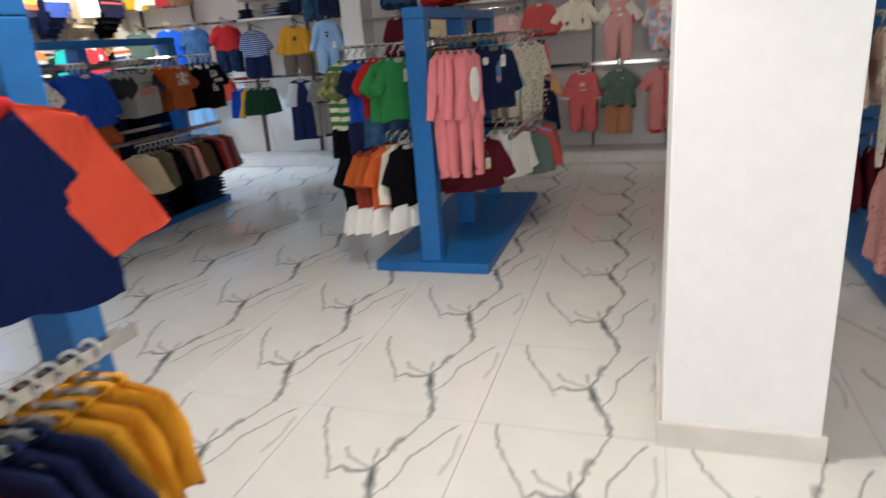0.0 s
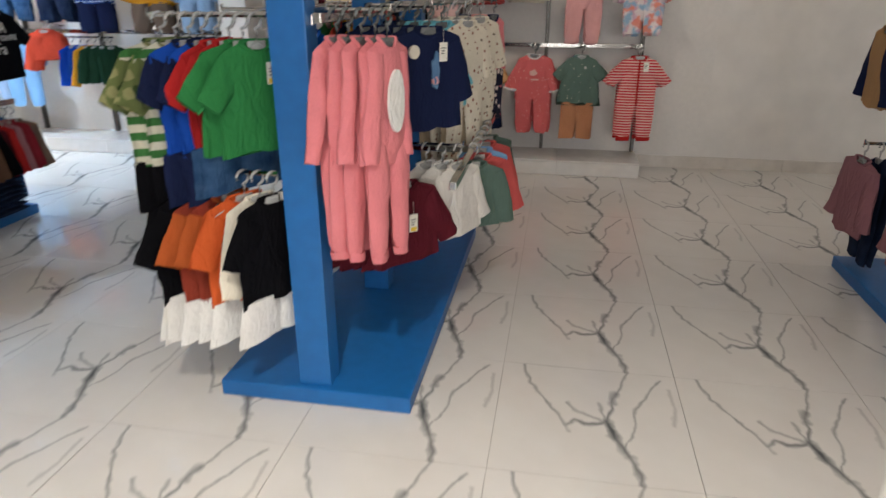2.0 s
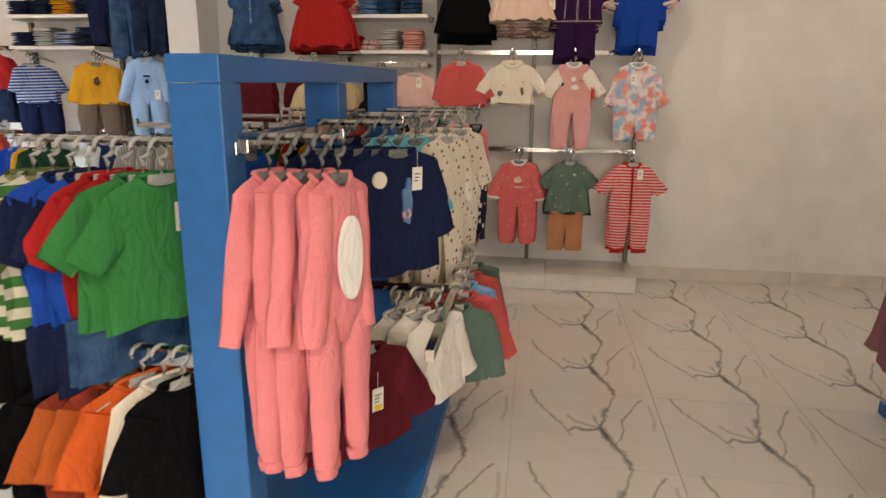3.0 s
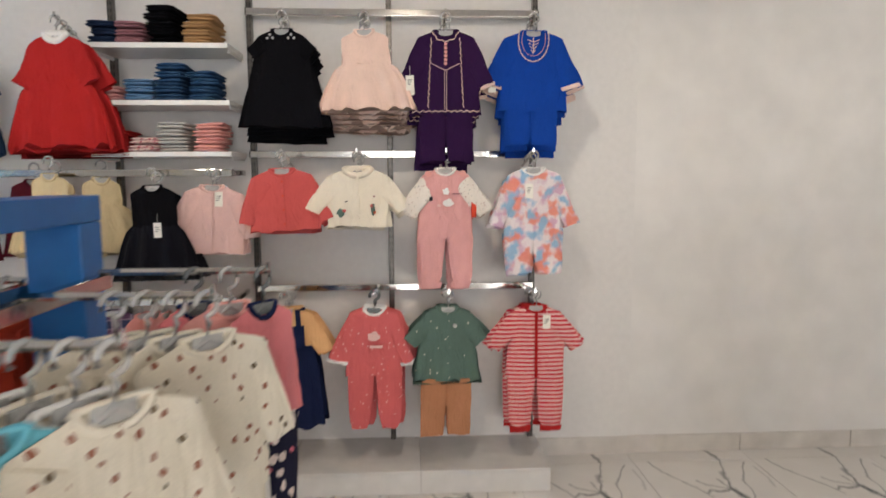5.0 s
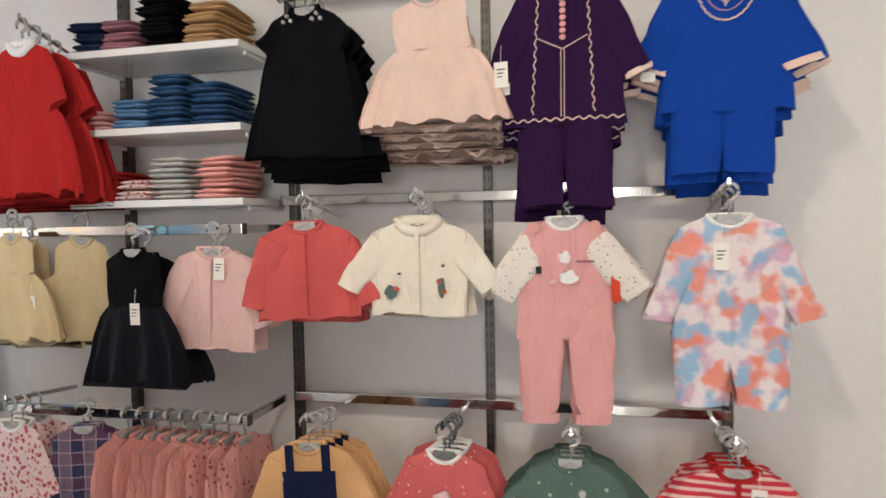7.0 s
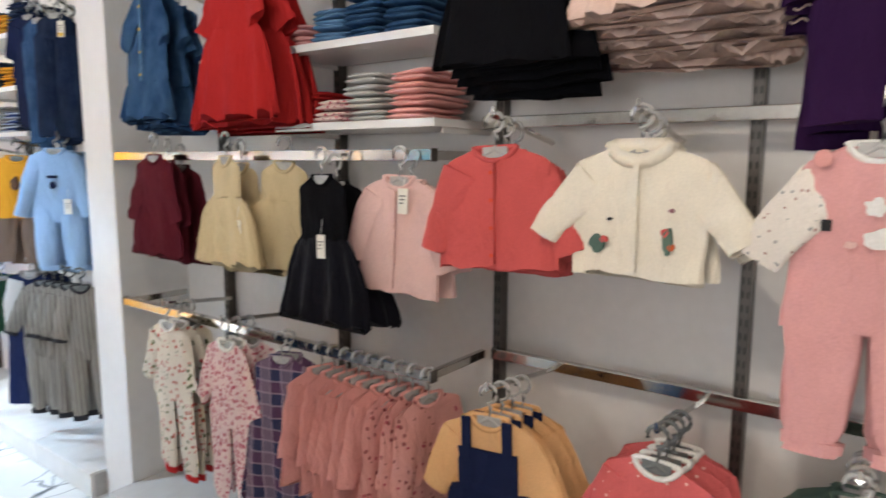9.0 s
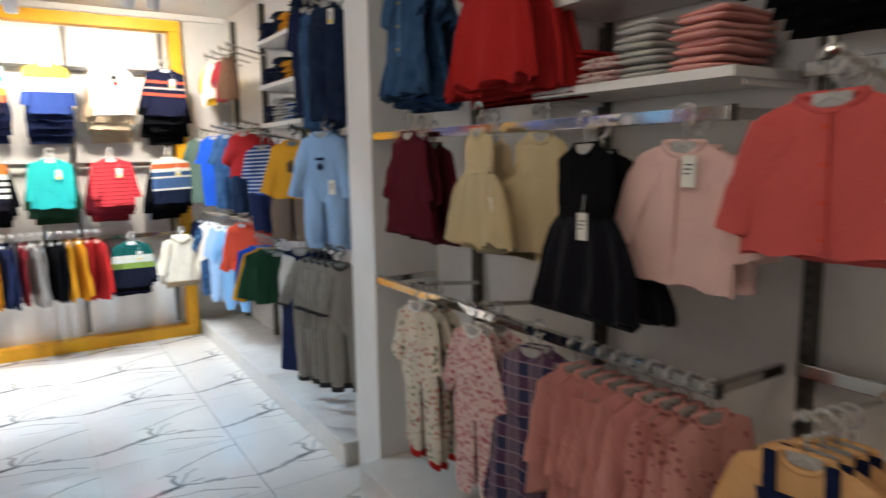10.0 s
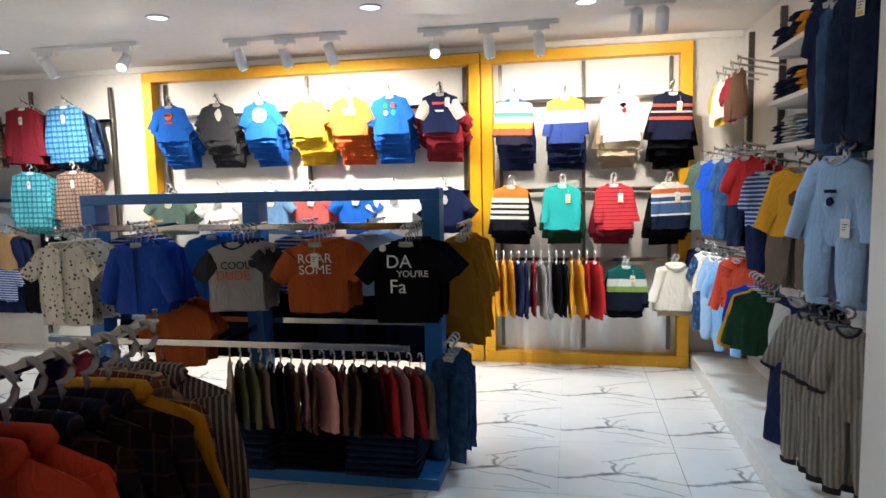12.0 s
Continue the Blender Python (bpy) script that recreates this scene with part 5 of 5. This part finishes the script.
# ---- clothes, space by space ----
# girls wall
for key, x, n in (("black_dress", 0.97, 5), ("pink_dress", 1.31, 6), ("purple_set", 1.655, 3), ("blue_set", 2.035, 4)):
    face_out(key, x, 6.20, 2.125, 0, n, step=0.04, slope=0.42)
for key, x, n in (("red_cardigan", 0.95, 3), ("white_cardigan", 1.27, 3), ("pink_romper", 1.655, 3), ("tiedye_set", 2.035, 3)):
    face_out(key, x, 6.20, 1.545, 0, n, step=0.045, slope=0.2)
for key, x, n in (("peach_dungaree", 0.95, 4), ("coral_romper", 1.335, 4), ("sage_set", 1.665, 4), ("striped_romper", 2.05, 4)):
    face_out(key, x, 6.19, 0.935, 0, n, step=0.05, slope=0.12, reach=0.33)
face_out("pink_cardigan", 0.645, 6.24, 1.475, 0, 2, bar=False)
face_out("black_skirt_dress", 0.40, 6.20, 1.475, 0, 2, step=0.05, bar=False)
face_out("cream_dress", -0.02, 6.20, 1.525, 0, 2, step=0.06, bar=False)
hang("cream_dress", 0.16, 6.28, 1.51, 20)
face_out("maroon_dress", -0.45, 6.22, 1.53, 0, 3, step=0.05, bar=False)
hang("maroon_dress", -0.15, 6.33, 1.50, 10)
face_out("denim_dress", -0.42, 6.20, 2.07, 0, 4, step=0.04, slope=0.3)
face_out("red_dress", 0.05, 6.20, 2.10, 0, 4, step=0.04, slope=0.3)
face_out("white_floral_romper", -0.40, 6.20, 0.95, 0, 3, step=0.05, slope=0.1)
face_out("rose_romper", -0.06, 6.20, 0.94, 0, 3, step=0.05, slope=0.1)
face_out("plaid_dress", 0.19, 6.22, 0.93, 20, 2, step=0.05, slope=0.1, bar=False)
side_row(["salmon_top"] * 6 + ["pink_floral_dress"] * 3, (0.30, 6.28, 0.905), (0.70, 6.28, 0.905), 82)


def folded(x, y, z, w, n, mat, label, rz=0.0, d=0.20, h=0.031):
    """A pile of folded clothes: each one a soft, lumpy doubled slab, resting on the one below."""
    for i in range(n):
        bm = bmesh.new()
        for k in (0, 1):
            lo, hi = 0.001 + k * h * 0.47, h * 0.49 + k * h * 0.47
            rings = []
            for f in (0.0, 0.06, 0.2, 0.4, 0.6, 0.8, 0.94, 1.0):
                fat = (1 - abs(2 * f - 1) ** 5) ** 0.5 if 0 < f < 1 else 0.25
                rings.append([(-d / 2 + 0.008 * k + d * f, (lo + hi) / 2, (hi - lo) / 2 * max(0.3, fat), w / 2 * (0.94 + 0.06 * fat))])
            made = []
            for row in rings:
                py, pz, half, wide = row[0]
                ring = []
                for q in range(14):
                    a = 2 * math.pi * q / 14
                    ca, sa = math.cos(a), math.sin(a)
                    v = Vector((wide * math.copysign(abs(ca) ** 0.45, ca), py, pz + half * math.copysign(abs(sa) ** 0.6, sa)))
                    lump = noise.noise(Vector((v.x * 22, v.y * 14, i * 3.3 + x * 9 + k)))
                    v.z += 0.005 * lump * (1 if sa > 0 else 0.3) + (0.004 * (1 - (2 * v.x / w) ** 2) if sa > 0 else 0)
                    v.x += 0.005 * noise.noise(Vector((v.y * 16, i * 2.1, z * 5 + k)))
                    v.y += 0.008 * noise.noise(Vector((v.x * 14, i * 1.7 + k, x * 7 + z)))
                    ring.append(bm.verts.new(v))
                made.append(ring)
            for r0, r1 in zip(made, made[1:]):
                for q in range(14):
                    bm.faces.new((r0[q], r0[(q + 1) % 14], r1[(q + 1) % 14], r1[q]))
            bm.faces.new(made[0][::-1]), bm.faces.new(made[-1])
        bmesh.ops.recalc_face_normals(bm, faces=bm.faces)
        ob = part("folded_clothes", bm, mat, None, smooth=True)
        ob.matrix_basis = pose(x + rng.uniform(-0.008, 0.008), y + rng.uniform(-0.012, 0.008), z + i * (h + 0.0015) + 0.001, rng.uniform(-1, 1), rng.uniform(-1.5, 1.5), rz + rng.uniform(-7, 7))
        tagged(ob, label, "folded clothes", "folded piles")


for z, piles in ((2.01, ((0.19, 3, "dark_denim", "folded navy trousers on the white shelf"), (0.30, 3, "mauve", "folded mauve trousers on the white shelf"), (0.43, 5, "black", "folded black trousers on the white shelf"), (0.59, 4, "tan", "folded tan trousers on the white shelf"))),
                 (1.768, ((0.185, 2, "pink", "folded pink leggings on the white shelf"), (0.32, 3, "pale_denim", "folded faded jeans on the white shelf"), (0.455, 5, "denim", "folded blue jeans on the white shelf"), (0.60, 4, "denim", "folded blue jeans on the white shelf"))),
                 (1.547, ((0.19, 3, "red", "folded red leggings on the white shelf"), (0.34, 2, "rose_floral", "folded floral leggings on the white shelf"), (0.455, 4, "pale_grey", "folded grey leggings on the white shelf"), (0.61, 4, "salmon", "folded salmon pink leggings on the white shelf")))):
    for x, n, cloth, label in piles:
        folded(x, 6.40, z, 0.125, n, K[cloth], label)

# rack by the aisle
for y, x, keys, turn, step in ((3.16, 1.06, ["pink_pyjama_heart"] + ["pink_pyjama"] * 4, 66, 0.036), (3.64, 1.08, ["navy_top"] * 5, 50, 0.05), (3.98, 1.06, ["aqua_top"] * 3 + ["navy_top"] * 2, 60, 0.05), (4.10, 1.15, ["sprig_romper", "beige_romper", "sprig_romper", "beige_romper"], 64, 0.05),
                               (4.42, 1.16, ["sprig_romper"] * 4, 60, 0.05), (4.70, 1.19, ["navy_floral_set", "salmon_top", "navy_floral_set"], 55, 0.07)):
    c, n = math.cos(radians(turn)), math.sin(radians(turn))
    for i, key in enumerate(keys):
        hang(key, x - i * step, y, 1.25, turn, i == 0)
    arm(x, y, 1.25, 90, x - 0.86, 0)
for y, turn, keys in ((3.18, 62, ["green_tee_tag", "green_tee", "red_set", "red_set", "navy_set", "navy_set", "camo_set", "camo_set"]), (3.62, 90, ["blue_tee", "navy_tee", "mustard_tee"]), (4.15, 90, ["mustard_tee", "navy_tee", "red_tee", "green_tee"]),
                      (4.70, 84, ["red_shirt", "red_shirt", "dark_plaid_shirt", "dark_plaid_shirt", "dark_plaid_shirt", "mustard_shirt", "brown_plaid_shirt", "pin_shirt"])):
    for i, key in enumerate(keys):
        hang(key, 0.675 - i * 0.042, y, 1.235, turn, i == 0)
    arm(0.36, y, 1.235, -90, 0.35, 0)
for i, key in enumerate(["maroon_sweater_tag", "maroon_sweater", "maroon_sweater", "maroon_sweater"]):
    hang(key, 1.03 - i * 0.05, 3.44, 0.765, 50, i == 0)
arm(1.03, 3.44, 0.765, 90, 0.25, 0)
for i, key in enumerate(["white_fur_jacket"] * 3):
    hang(key, 1.17 - i * 0.06, 3.72, 0.765, 55)
arm(1.18, 3.72, 0.765, 90, 0.34, 0)
side_row(["teal_jacket", "pink_jacket", "aqua_jacket", "pink_jacket", "teal_jacket"], (1.205, 3.92, 0.725), (1.205, 4.40, 0.725), 25)
for i, key in enumerate(["black_shorts_set", "cream_shirt", "orange_shorts_set", "rust_shorts_set", "rust_shorts_set", "black_shorts_set", "black_shorts_set"]):
    hang(key, 0.69 - i * 0.048, 3.16, 0.785, 60)
arm(0.33, 3.16, 0.785, -90, 0.38, 0)
face_out(["black_shorts_set", "rust_shorts_set"], 0.62, 3.9, 0.735, 90, step=0.06, slope=0, bar=False)

# boys rack
for y, key, n in ((2.90, "floral_shirt", 5), (3.31, "blue_fur", 4), (3.81, "dude_tee", 5), (4.21, "roar_tee", 5), (4.63, "da_tee", 5)):
    face_out(key, -1.50, y, 1.25, 90, n, step=0.05, slope=0, reach=0.35)
for y, key in ((2.9, "stripe_navy_tee"), (3.4, "blue_tee"), (3.9, "stripe_navy_tee"), (4.3, "pale_blue_tee")):
    face_out(key, -2.02, y, 1.24, 90, 5, step=0.05, slope=0, reach=0.30)
side_row(["mustard_long"] * 4, (-2.05, 4.78, 1.22), (-2.30, 4.78, 1.22), 82)
arm(-2.33, 4.78, 1.218, -90, 0.38, 0)
side_row(["beige_top", "olive_top", "olive_top", "taupe_top", "black_top", "black_top", "brown_top", "mauve_top", "brown_top", "pink_top", "maroon_top", "brown_top", "brown_top", "black_top", "maroon_top", "red_top", "mauve_top", "dark_red_top", "taupe_top"], (-1.58, 3.72, 0.66), (-1.58, 4.66, 0.66), 40)
face_out(["rust_tee"] * 4, -1.62, 3.42, 0.94, 90, step=0.05, slope=0, bar=False)
side_row(["navy_tee", "wine_shirt", "dark_jeans", "jeans", "dark_jeans", "taupe_tee"], (-1.6, 2.75, 0.66), (-1.6, 3.35, 0.66), 4)
side_row(["jeans"] * 4, (-1.80, 4.75, 0.66), (-2.0, 4.75, 0.66), 75)
for i, (x, y) in enumerate(((-1.75, 3.35), (-1.72, 3.75), (-1.76, 4.12), (-1.73, 4.46))):
    folded(x, y, 0.06, 0.36, 3 + i % 2, K["dark_denim" if i % 2 else "black"], "dark folded trousers piled on the blue base board", rz=90, d=0.34, h=0.06)
for i in range(8):
    face_out(["navy_jogger", "black_jogger", "navy_jogger"] if i % 2 else ["black_jogger", "navy_jogger"], -2.04, 2.95 + i * 0.225, 0.97, 90, step=0.05, slope=0, reach=0.25)

# yellow framed wall
for key, y, back in (("blue_print_tee", 2.15, "blue_print_tee"), ("charcoal_tee", 2.57, "charcoal_tee"), ("circle_tee", 2.94, "circle_tee"), ("yellow_tee", 3.34, "yellow_tee"), ("orange_tee", 3.68, "orange_tee"), ("blocks_tee", 3.99, "blocks_tee"), ("raglan_tee", 4.38, "wine_tee")):
    face_out([key] + [back] * 6, -3.60, y, 2.155, 90, step=0.036, slope=1.0, reach=0.27)
for key, y in (("mint_tee", 2.10), ("white_tee", 2.55), ("denim_tee", 3.00), ("coral_tee", 3.33), ("bright_blue_tee", 3.70), ("white_tee", 4.01), ("ink_tee", 4.39)):
    face_out(key, -3.60, y, 1.46, 90, 4, step=0.05, slope=0.5)
for y in (2.2, 2.7, 3.2, 3.7, 4.2):
    face_out(["navy_back", "black_back", "blue_back"], -3.60, y, 0.88, 90, step=0.05, slope=0.3)
for key, y, back in (("rainbow_knit", 4.93, "navy_back"), ("sunny_knit", 5.29, "navy_back"), ("white_knit", 5.665, "cream_back"), ("navy_red_knit", 6.03, "black_back")):
    face_out([key] + [back] * 4, -3.60, y, 2.085, 90, step=0.05, slope=0.95)
for key, y, back in (("breton_knit", 4.90, "black_back"), ("teal_knit", 5.27, "green_back"), ("red_knit", 5.63, "wine_back"), ("nordic_knit", 6.01, "black_back")):
    face_out([key] + [back] * 4, -3.60, y, 1.46, 90, step=0.05, slope=0.6)
side_row(["yellow_jogger"] * 3 + ["navy_jogger", "navy_jogger", "crimson_jogger", "grey_jogger", "grey_jogger", "black_jogger", "black_jogger"] + ["yellow_jogger"] * 2 + ["red_jogger"] * 2, (-3.62, 4.78, 0.90), (-3.62, 5.50, 0.90), 12)
face_out(["green_knit", "black_back", "navy_back", "black_back"], -3.60, 5.72, 0.87, 90, step=0.05, slope=0.6)
face_out(["cream_hoodie", "cream_back", "cream_back"], -3.60, 6.06, 0.88, 90, step=0.05, slope=0.6)
for keys, y, z in ((["crimson_shirt"] * 4, 0.78, 2.20), (["blue_plaid_shirt"] + ["camo_shirt"] * 4, 1.18, 2.20), (["teal_plaid_shirt"] * 4, 0.80, 1.66), (["rust_plaid_shirt"] * 4, 1.22, 1.66), (["tan_jacket"] * 3, 0.5, 1.15), (["blue_plaid_shirt"] * 3, 0.1, 1.66), (["rust_plaid_shirt"] * 3, 0.3, 2.2)):
    face_out(keys, -3.60, y, z, 90, step=0.05, slope=0.4)
face_out(["da_tee", "black_top"], -3.45, 1.15, 1.12, 90, step=0.05)
for keys, y in ((["black_jogger", "navy_jogger", "black_jogger"], 0.78), (["stripe_navy_tee", "navy_jogger", "black_jogger"], 0.47), (["navy_jogger", "black_jogger", "navy_jogger"], 0.16), (["blue_plaid_shirt", "navy_jogger", "navy_jogger"], -0.14)):
    face_out(keys, -3.60, y, 0.86, 90, step=0.05, slope=0.3)

# boys north wall
for keys, x, z in ((["mint_set"] * 2, -3.52, 1.60), (["royal_set"] * 3, -3.12, 1.60), (["denim_set"] * 3, -2.80, 1.60), (["red_navy_set"] * 3, -2.42, 1.60), (["stripe_set"] * 3, -2.08, 1.52), (["mustard_set"] * 3, -1.58, 1.53), (["pale_blue_romper"] * 3, -1.22, 1.56)):
    for i, key in enumerate(keys):
        hang(key, x - i * 0.012, 6.22 + i * 0.045, z - i * 0.008, 32, i == 0)
    arm(x, 6.22, z, 0, 0.24, 0.05)
for keys, x, z in ((["navy_red_set"] * 2, -3.66, 0.99), (["white_sleepsuit"] * 2, -3.40, 0.99), (["ice_sleepsuit"] * 3, -3.12, 0.99), (["sky_sleepsuit"] * 2, -2.85, 0.99), (["orange_sweater"] * 3, -2.56, 1.05)):
    for i, key in enumerate(keys):
        hang(key, x - i * 0.012, 6.22 + i * 0.045, z - i * 0.008, 30)
    arm(x, 6.22, z, 0, 0.24, 0.05)
side_row(["royal_sweater", "royal_sweater", "mustard_sweater", "green_sweater", "green_sweater", "green_sweater"], (-2.36, 6.26, 0.93), (-2.02, 6.26, 0.93), 70)
face_out(["navy_pinafore"] * 3, -1.60, 6.24, 1.0, 30, step=0.05, slope=0.1)
side_row(["nordic_romper"] * 5, (-1.36, 6.20, 0.99), (-1.12, 6.24, 0.99), 52)
arm(-1.36, 6.22, 0.985, -90, 0.30, 0)
arm(-2.40, 6.26, 0.93, -90, 0.42, 0)
for keys, x in ((["yellow_tee"], -3.52), (["cream_shirt"], -3.32), (["wine_tee"], -3.12), (["brown_top"], -2.94)):
    face_out(keys, x, 6.30, 2.12, 8, step=0.05, slope=0.2)
face_out(["dark_jeans"] * 3, -1.17, 6.24, 2.10, 20, step=0.04)
face_out(["jeans"] * 3, -1.33, 6.24, 2.10, 20, step=0.04)
face_out(["navy_red_set"] * 2, -1.50, 6.27, 2.14, 20, step=0.04)
for x in (-3.70, -3.0, -2.30, -1.60, -1.12):
    upright(x, 0.115, 2.40)
for z in (1.58, 0.97):
    wall_rail(-3.72, -1.10, z, 6.46, "chrome rectangular rail behind the boys clothes")
for z in (2.02, 1.78, 1.57):
    s = thing("wall_shelf", "white laminate shelf with folded boys clothes", "shelf", "white wall shelves", pose(-1.95, 6.28, z))
    part("board", box((-0.33, 0, -0.022), (0.33, 0.27, 0), 0.002), SHELF_WHITE, s)
    for sx in (-0.32, 0.32):
        part("bracket", box((sx - 0.004, 0.05, -0.036), (sx + 0.004, 0.27, -0.0225), 0.001), SHELF_WHITE, s)
    for x, n, cloth in ((-2.2, 3, "navy"), (-2.03, 4, "dark_denim" if z > 1.6 else "pale_grey"), (-1.87, 3, "mustard" if z > 1.7 else "blue_stripe"), (-1.71, 4, "dark_denim")):
        folded(x, 6.40, z, 0.14, n, K[cloth], "folded boys trousers on the white shelf")
# rails of the west wall
for y0, y1 in ((4.77, 6.08), (1.90, 4.55), (-0.2, 1.45)):
    for z in (2.03, 1.36, 0.83):
        r = thing("wall_rail", "chrome rail across the display back panel", "rail", "wall rails", pose(-3.84, (y0 + y1) / 2, z))
        part("bar", box((-0.011, -(y1 - y0) / 2, -0.03), (0.011, (y1 - y0) / 2, 0), 0.002), CHROME, r)
    for y in (y0 + 0.03, (y0 + y1) / 2, y1 - 0.03):
        u = thing("wall_upright", "dark slotted steel upright fixed to the wall", "wall upright", "slotted uprights", pose(-3.868, y, 0))
        part("channel", box((-0.02, -0.013, 0.12), (0.012, 0.013, 2.30), 0.002), STEEL, u)

# near rack, and the rack by the bare wall
face_out(["raglan_big", "red_tee", "raglan_big", "wine_shirt"], 0.915, 0.60, 1.275, 52, step=0.06, slope=0, reach=0.26)
side_row(["blue_tee", "red_tee", "red_tee", "navy_tee", "navy_tee", "navy_tee", "mustard_tee", "mustard_tee", "mustard_tee", "mustard_tee"], (0.93, 0.30, 0.755), (0.93, 0.72, 0.755), 14)
face_out(["floral_shirt", "floral_shirt", "mustard_tee", "blue_tee"], 0.60, 0.85, 1.22, 90, step=0.06, slope=0)
face_out(["mustard_tee"] * 3, 0.72, 0.35, 1.19, 75, step=0.06, slope=0)
for y, up, dn in ((2.98, ["sprig_romper", "pink_cardigan", "pink_cardigan"], ["pink_floral_dress", "navy_top"]), (3.5, ["pink_dress"] * 3, ["maroon_sweater"] * 3), (4.05, ["navy_top"] * 3, ["mauve_jacket"] * 2), (4.55, ["tan_jacket"] * 3, ["mauve_jacket", "dark_jeans", "dark_jeans"])):
    face_out(up, 2.88, y, 1.22, -90, step=0.06, slope=0)
    face_out(dn, 2.90, y, 0.66, -90, step=0.06, slope=0)

# ---- ceiling lamps ----
def downlight_or_fill(x, y, mat):
    t = thing("downlight_or_fill", "small round recessed ceiling lamp, lit, some added as fill light", "ceiling light", "downlights", pose(x, y, CEIL))
    n = 24
    ring = [(0.062 * math.cos(2 * math.pi * k / n), 0.062 * math.sin(2 * math.pi * k / n), -0.004) for k in range(n)]
    part("trim_ring", add_tube(bmesh.new(), ring, 0.008, 6, True), LAMP_WHITE, t, smooth=True)
    part("lens", add_tube(bmesh.new(), [(0, 0, -0.002), (0, 0, -0.006)], 0.056, 24), mat, t)


# the added fill lamps get a made-up fitting as well
for x, y, watts, colour, spread in DOWNLIGHTS_AND_FILL:
    downlight_or_fill(x, y, GLOW_COOL if colour == COOL else GLOW_WARM)


def spot_head(x, y, target):
    """A white cylinder spot on a short stem under its track adapter."""
    s = thing("track_spot", "white cylindrical track spotlight under the ceiling", "spotlight", "track spots", pose(x, y, CEIL - 0.03))
    part("adapter", box((-0.028, -0.07, -0.034), (0.028, 0.07, -0.001), 0.004), LAMP_WHITE, s)
    part("stem", add_tube(bmesh.new(), [(0, 0, -0.034), (0, 0, -0.075)], 0.008, 8), LAMP_WHITE, s)
    way = (Vector(target) - Vector((x, y, CEIL - 0.14))).normalized()
    c = Vector((0, 0, -0.11))
    head = part("head", add_tube(bmesh.new(), [c - way * 0.065, c - way * 0.06, c + way * 0.072, c + way * 0.075], [0.030, 0.036, 0.038, 0.036], 20), LAMP_WHITE, s, smooth=False)
    part("lens", add_tube(bmesh.new(), [c + way * 0.0755, c + way * 0.079], 0.030, 16), GLOW_COOL, head)
    return Vector((x, y, CEIL - 0.03)) + c + way * 0.10


for x, ys in TRACKS:
    tr = thing("ceiling_track", "slim white lighting track on the ceiling", "lighting track", "tracks", pose(x, sum(ys) / len(ys), CEIL))
    part("channel", box((-0.017, -(max(ys) - min(ys)) / 2 - 0.12, -0.03), (0.017, (max(ys) - min(ys)) / 2 + 0.12, -0.001), 0.003), LAMP_WHITE, tr)
    for y in ys:
        aim = (-1.2, y + 0.5, 0.9) if y in (4.43, 2.22) else (-3.72, y + 0.05, 1.45)
        tip = spot_head(x, y, aim)
        lamp("track_spot_lamp", "SPOT", look(tip, aim), (SPOT_WATTS if y < 4.6 else SPOT_WATTS * 0.42) if aim[0] < -3 else 25, NEUTRAL, 0.03, 150, 1.0)

# ---- floor tiles, last ----
TX, TY = 0.61, 0.593
tile = bmesh.new()
add_box(tile, (0.0012, 0.0012, -0.01), (TX - 0.0012, TY - 0.0012, 0.0))
bmesh.ops.recalc_face_normals(tile, faces=tile.faces)
tile_mesh = bpy.data.meshes.new("floor_tile")
tile.to_mesh(tile_mesh), tile.free(), tile_mesh.materials.append(MARBLE)
for i in range(-9, 7):
    for j in range(-8, 9):
        x, y = 1.39 + i * TX, 1.712 + j * TY
        if x + TX > WEST and x < EAST and y + TY > SOUTH and y < NORTH:
            part("floor_tile", tile_mesh, None, floor, at=(x, y, 0))
